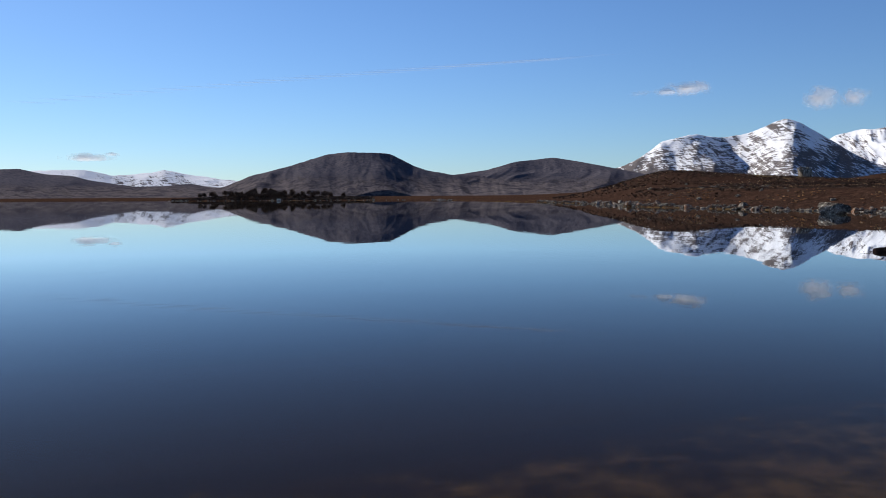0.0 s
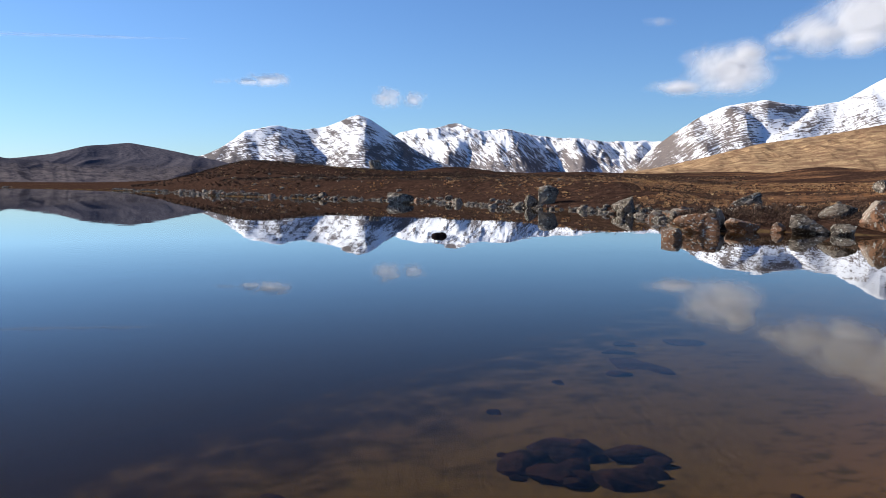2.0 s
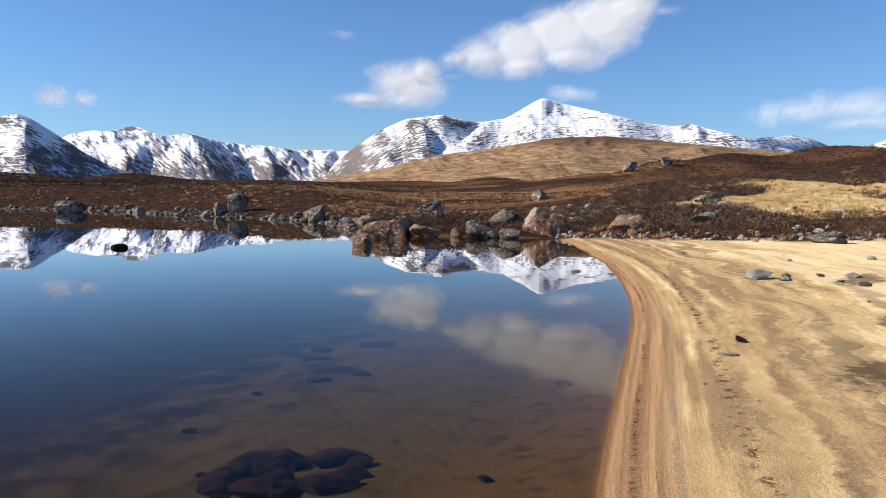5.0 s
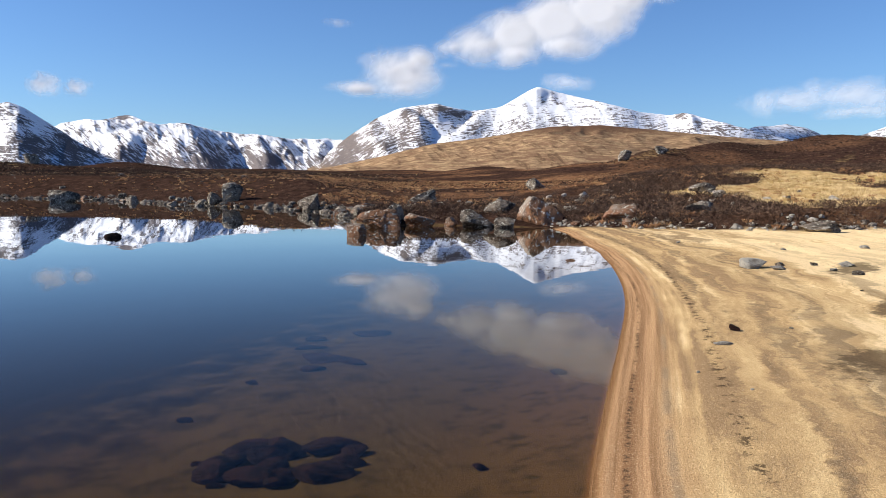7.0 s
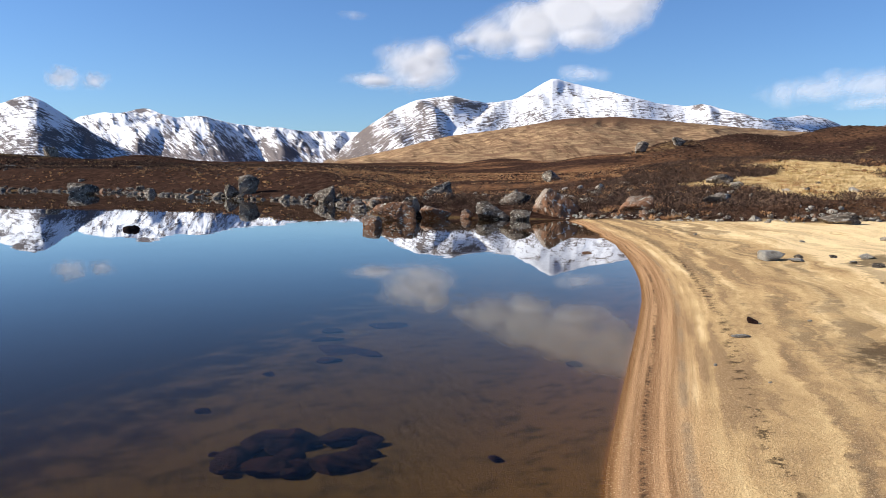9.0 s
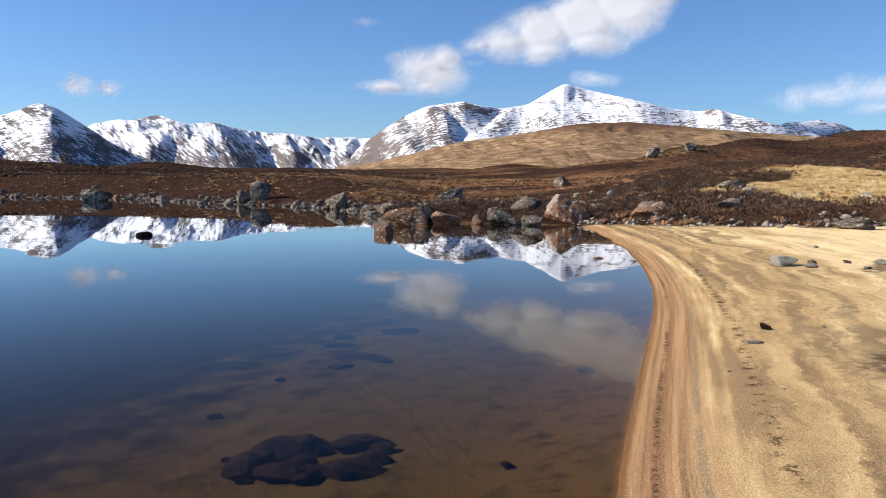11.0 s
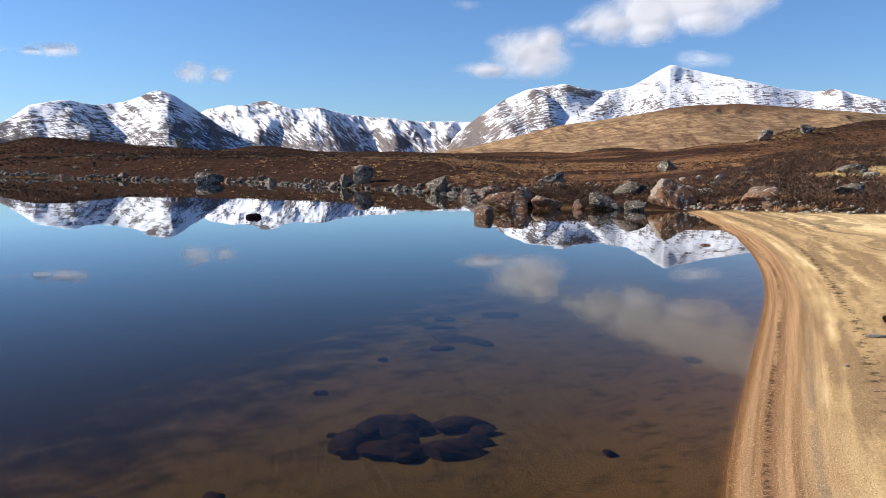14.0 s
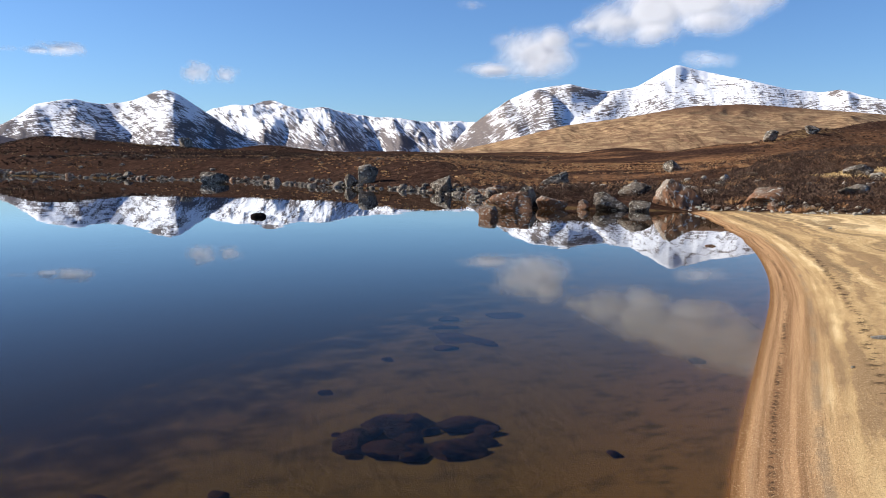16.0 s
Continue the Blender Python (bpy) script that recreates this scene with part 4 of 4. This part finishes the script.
def rubble(label, points, n, sizes, spread, seed, mat):
    """Small stones past counting along a bank, in one mesh."""
    rng = random.Random(seed)
    bm = bmesh.new()
    bmesh.ops.create_icosphere(bm, subdivisions=1, radius=0.5)
    ball = np.array([v.co for v in bm.verts])
    tris = np.array([[v.index for v in f.verts] for f in bm.faces])
    bm.free()
    rnd = np.random.default_rng(seed)
    co, faces = [], []
    legs = list(zip(points[:-1], points[1:]))
    long = [math.dist(a, b) for a, b in legs]
    for k in range(n):
        (ax, ay), (bx, by) = rng.choices(legs, long)[0]
        s = rng.random()
        x, y = ax + (bx - ax) * s + rng.gauss(0, spread), ay + (by - ay) * s + rng.gauss(0, spread)
        w = sizes[0] + (sizes[1] - sizes[0]) * rng.random() ** 2
        lump = ball * rnd.uniform(0.7, 1.15, (len(ball), 1)) * np.array([rng.uniform(0.8, 1.5), 1, rng.uniform(0.5, 0.9)]) * w
        faces.append(tris + len(co) * len(ball))
        co.append(lump + np.array([x, y, max(height(x, y), -0.05) + 0.1 * w]))
    me = bpy.data.meshes.new("rubble")
    me.from_pydata(np.concatenate(co).tolist(), [], np.concatenate(faces).tolist())
    me.materials.append(mat)
    return tagged(new("rubble", me), label, "stones", kind="stuff")


rubble("small grey stones along the far water's edge", [tuple(p) for p in LAKE[21:33]], 900, (0.2, 0.75), 0.45, 21, GREY_ROCK)
rubble("small stones along the foot of the bank", [(27.4, 15.6), (27.3, 11.6), (28, 9.0), (28.8, 7.2), (32, 4.6), (37, -1)], 360, (0.06, 0.30), 0.4, 22, PALE_STONE)
rubble("pale stones along the distant shore", [tuple(p) for p in LAKE[33:39]], 160, (0.5, 1.4), 1.2, 23, GREY_ROCK)


# ---- plants ----
def blades(name, label, x, y, z, tall, wide, count, mat, seed, spread=0.5, category="heather", bushes=False):
    """Clumps of thin stems, upright or rounded into low bushes, all in one mesh: many, and nobody could count them."""
    rng = np.random.default_rng(seed)
    n = len(x)
    tone = np.clip(np.repeat(rng.random(n), count) * 0.75 + 0.25 * rng.random(n * count), 0, 1)
    cx, cy, cz, h, w = (np.repeat(v, count) for v in (x, y, z, tall, wide))
    a, lean = rng.uniform(0, 2 * np.pi, n * count), np.sqrt(rng.random(n * count)) * spread
    root = rng.random(n * count) * 0.45 * h
    bx, by = cx + np.cos(a) * root, cy + np.sin(a) * root
    tip = h * rng.uniform(0.55, 1.0, n * count)
    tx, ty, tz = bx + np.cos(a) * lean * tip, by + np.sin(a) * lean * tip, cz + tip * (1 - 0.35 * lean)
    b = rng.uniform(0, 2 * np.pi, n * count)
    sx, sy = np.cos(b) * w, np.sin(b) * w
    mx, my, mz = bx + (tx - bx) * 0.6, by + (ty - by) * 0.6, cz + (tz - cz) * 0.5
    low = cz - 0.05
    if bushes:
        # short twigs all over a low dome
        e = np.arcsin(rng.random(n * count))
        out = rng.uniform(0.55, 1.0, n * count)
        dx, dy, dz = np.cos(a) * np.cos(e) * 0.85, np.sin(a) * np.cos(e) * 0.85, np.sin(e)
        bx, by, low = cx + dx * h * out * 0.75, cy + dy * h * out * 0.75, cz + dz * h * out * 0.75 - 0.02
        long = h * rng.uniform(0.14, 0.28, n * count)
        jx, jy, jz = rng.normal(0, 0.7, (3, n * count))
        tx, ty, tz = bx + (dx + jx) * long, by + (dy + jy) * long, low + (0.7 * dz + 0.1 + 0.6 * jz) * long
        mx, my, mz = bx + (tx - bx) * 0.5, by + (ty - by) * 0.5, low + (tz - low) * 0.5 - 0.05 * h
    co = np.stack([np.stack([bx, by, low], -1), np.stack([mx - sx, my - sy, mz], -1), np.stack([tx, ty, tz], -1), np.stack([mx + sx, my + sy, mz + (0.03 if bushes else 0.1) * h], -1)], 1)
    me = grid_like(name, co.reshape(-1, 3), n * count, np.repeat(tone, 4))
    me.materials.append(mat)
    return tagged(new(name, me), label, category, kind="stuff")


def grid_like(name, co, quads, tone):
    me = bpy.data.meshes.new(name)
    me.vertices.add(len(co))
    me.vertices.foreach_set("co", np.asarray(co, np.float32).ravel())
    me.loops.add(quads * 4)
    me.loops.foreach_set("vertex_index", np.arange(quads * 4, dtype=np.int32))
    me.polygons.add(quads)
    me.polygons.foreach_set("loop_start", np.arange(0, quads * 4, 4, dtype=np.int32))
    me.attributes.new("tone", "FLOAT", "POINT").data.foreach_set("value", np.asarray(tone, np.float32))
    me.update(calc_edges=True)
    return me


def strewn(n, lefts, fars, seed):
    """Places spread evenly over a part of the moor, with what grows there."""
    rng = np.random.default_rng(seed)
    a = np.radians(rng.uniform(*lefts, n))
    r = np.sqrt(rng.uniform(fars[0] ** 2, fars[1] ** 2, n))
    x, y = -np.sin(a) * r, np.cos(a) * r
    z, shore, sand, grass = land(x, y)
    return x, y, z, shore, sand, grass, rng.random(n)


def grow(name, label, mat, n, lefts, fars, tall, wide, count, seed, keep, spread=0.5, category="heather", bushes=False):
    x, y, z, shore, sand, grass, chance = strewn(n, lefts, fars, seed)
    ok = keep(x, y, shore, sand, grass, chance)
    x, y, z, chance = x[ok], y[ok], z[ok], chance[ok]
    h = tall * (0.55 + 0.9 * np.abs(fbm(x * 0.35, y * 0.35, seed, 3)) + 0.35 * ((chance * 977) % 1))
    return blades(name, label, x, y, z, h, np.full(len(x), wide), count, mat, seed, spread, category, bushes)


def bushy_near(x, y, shore, sand, grass, c):
    """Dark heather keeps to the bank, and climbs the slope round the pale grass."""
    left, far = np.degrees(np.arctan2(-x, y)), np.hypot(x, y)
    edge = 41 + 34 * step(-61, -67, left) + 5 * fbm(x * 0.12, y * 0.12, 55, 3)
    return (shore > 0.25) & (sand < 0.2) & (grass < 0.2 + 0.5 * c) & ((far < edge) | (c > 0.93))


def fringe(x, y, c):
    """True but for a ragged margin where one stand of plants gives way to the next."""
    return np.degrees(np.arctan2(-x, y)) > -52 + 9 * ((c * 7919) % 1)


bushy = lambda x, y, shore, sand, grass, c: fringe(x, y, c) & (shore > 0.25) & (sand < 0.2) & (grass < 0.2 + 0.5 * c)
grow("heather", "dark winter heather on the bank behind the beach", HEATHER, 14500, (-84, -43), (27, 74), 0.42, 0.017, 35, 11, bushy_near, 1.65, bushes=True)
grow("heather", "dark winter heather on the far bank", HEATHER, 12000, (-52, -8), (44, 150), 0.30, 0.038, 11, 12, bushy, 1.15, bushes=True)
grow("moor_grass", "russet dead grass over the moor", BRACKEN, 13000, (-84, -43), (38, 130), 0.17, 0.035, 12, 13,
     lambda x, y, shore, sand, grass, c: (shore > 4) & (sand < 0.1) & (fbm(x * 0.045, y * 0.045, 31, 3) > -0.12 - 0.3 * step(55, 110, np.hypot(x, y))), 1.1, "grass")
grow("moor_grass", "russet dead grass over the far moor", BRACKEN, 4500, (-52, -8), (52, 130), 0.19, 0.06, 9, 14,
     lambda x, y, shore, sand, grass, c: fringe(x, y, c) & (shore > 3) & (fbm(x * 0.045, y * 0.045, 32, 3) > -0.05), 1.1, "grass")
grow("straw_grass", "pale straw-coloured dead grass on the slope", STRAW, 13000, (-84, -64), (34, 80), 0.22, 0.012, 27, 15,
     lambda x, y, shore, sand, grass, c: (sand < 0.1) & (grass > 0.35 + 0.3 * c) & (fbm(x * 0.45, y * 0.45, 35, 3) > -0.28), 1.1, "grass")
grow("heather", "dark heather over the moor knolls", HEATHER, 7000, (-84, -55), (90, 240), 0.30, 0.06, 9, 16,
     lambda x, y, shore, sand, grass, c: knoll_and_backlit(x, y) > 0.15 + 0.4 * c, 1.15)


# ---- the wooded point across the lake ----
def part(name, me, mat, parent, label=""):
    me.materials.append(mat)
    ob = new(name, me)
    ob.parent = parent
    return tagged(ob, label)


def tree(seed, tall):
    """A small bare moorland tree: a forked trunk and a crown of fine twigs."""
    rng = np.random.default_rng(seed)
    base = new("tree")
    bm = bmesh.new()
    limbs = [((0, 0, 0), (0.1, 0, 0.45 * tall), 0.11, 0.07)]
    for k in range(6):
        a = k * 1.05 + rng.uniform(-0.3, 0.3)
        z0 = tall * rng.uniform(0.18, 0.45)
        limbs.append(((0.05, 0, z0), (math.cos(a) * tall * 0.25, math.sin(a) * tall * 0.25, tall * rng.uniform(0.55, 0.85)), 0.05, 0.015))
    for p, q, r0, r1 in limbs:
        p, q = Vector(p), Vector(q)
        turn = (q - p).to_track_quat("Z", "Y").to_matrix().to_4x4()
        bmesh.ops.create_cone(bm, cap_ends=True, segments=6, radius1=r0, radius2=r1, depth=(q - p).length, matrix=Matrix.Translation((p + q) / 2) @ turn)
    me = bpy.data.meshes.new("trunk")
    bm.to_mesh(me)
    bm.free()
    me.attributes.new("tone", "FLOAT", "POINT").data.foreach_set("value", np.full(len(me.vertices), 0.4, np.float32))
    part("trunk", me, BARK, base)
    n = 420
    d = rng.normal(0, 1, (n, 3))
    d /= np.linalg.norm(d, axis=1)[:, None]
    lump = 0.75 + 0.35 * np.sin(d[:, :1] * 4 + seed) * np.cos(d[:, 1:2] * 5)
    c = d * lump * rng.random((n, 1)) ** 0.4 * np.array([0.42, 0.42, 0.40]) * tall + np.array([0, 0, 0.52 * tall])
    out = d * 0.12 * tall + np.array([0, 0, 0.08 * tall])
    side = np.cross(d, rng.normal(0, 1, (n, 3))) * 0.07
    co = np.stack([c - out * 0.4, c - side, c + out, c + side], 1).reshape(-1, 3)
    part("crown", grid_like("crown", co, n, np.repeat(rng.random(n), 4)), HEATHER, base)
    return tagged(base, "small bare dark tree on the far point", "tree", "trees on the far point")


stems = [tree(3, 4.2), tree(4, 5.2), tree(5, 3.2)]
rng = random.Random(9)
spots = []
for k in range(95):
    a = rng.gauss(13.2, 2.0) if k % 3 else rng.uniform(7, 18.3)
    spots.append((a, rng.uniform(455, 530)))
spots = [(*polar(a, r), height(*polar(a, r))) for a, r in spots]
for k, (x, y, z) in enumerate([p for p in spots if p[2] > 0.1]):
    m = pose(x, y, z - 0.1, 0, 0, rng.uniform(0, 360))
    if k < 3:
        stems[k].matrix_basis = m
    else:
        copy_thing(stems[k % 3], m)


grow("moor_grass", "tan dead grass among the heather of the bank", BRACKEN, 1300, (-84, -43), (27, 60), 0.26, 0.012, 34, 17,
     lambda x, y, shore, sand, grass, c: (shore > 0.3) & (sand < 0.3) & (fbm(x * 0.22, y * 0.22, 33, 3) > 0.12), 1.0, "grass")

grow("scrub", "dark bare scrub on the far wooded point", HEATHER, 5000, (5, 19), (436, 545), 1.3, 0.16, 10, 18,
     lambda x, y, shore, sand, grass, c: (shore > 1) & (fbm(x * 0.03, y * 0.03, 34, 3) > -0.25), 0.9, "scrub")
boulder("pale stone at the foot of the wooded point", *polar(11.7, 441), 2.4, 1.3, PALE_STONE, 140, 0)

grow("straw_grass", "scattered pale grass tufts over the far moor", STRAW, 3200, (-52, -8), (55, 240), 0.17, 0.05, 6, 19,
     lambda x, y, shore, sand, grass, c: fringe(x, y, c) & (shore > 2) & (fbm(x * 0.09, y * 0.09, 36, 3) > 0.12), 1.1, "grass")
grow("heather", "dark heather over the far knolls", HEATHER, 11000, (-52, -8), (110, 265), 0.36, 0.09, 8, 20,
     lambda x, y, shore, sand, grass, c: fringe(x, y, c) & (shore > 5) & (fbm(x * 0.06, y * 0.06, 37, 3) > -0.1), 1.15)
rubble("pale stones strewn over the far moor", [(48, 60), (44, 80), (40, 100), (45, 140), (60, 170)], 60, (0.3, 0.9), 6.0, 24, GREY_ROCK)
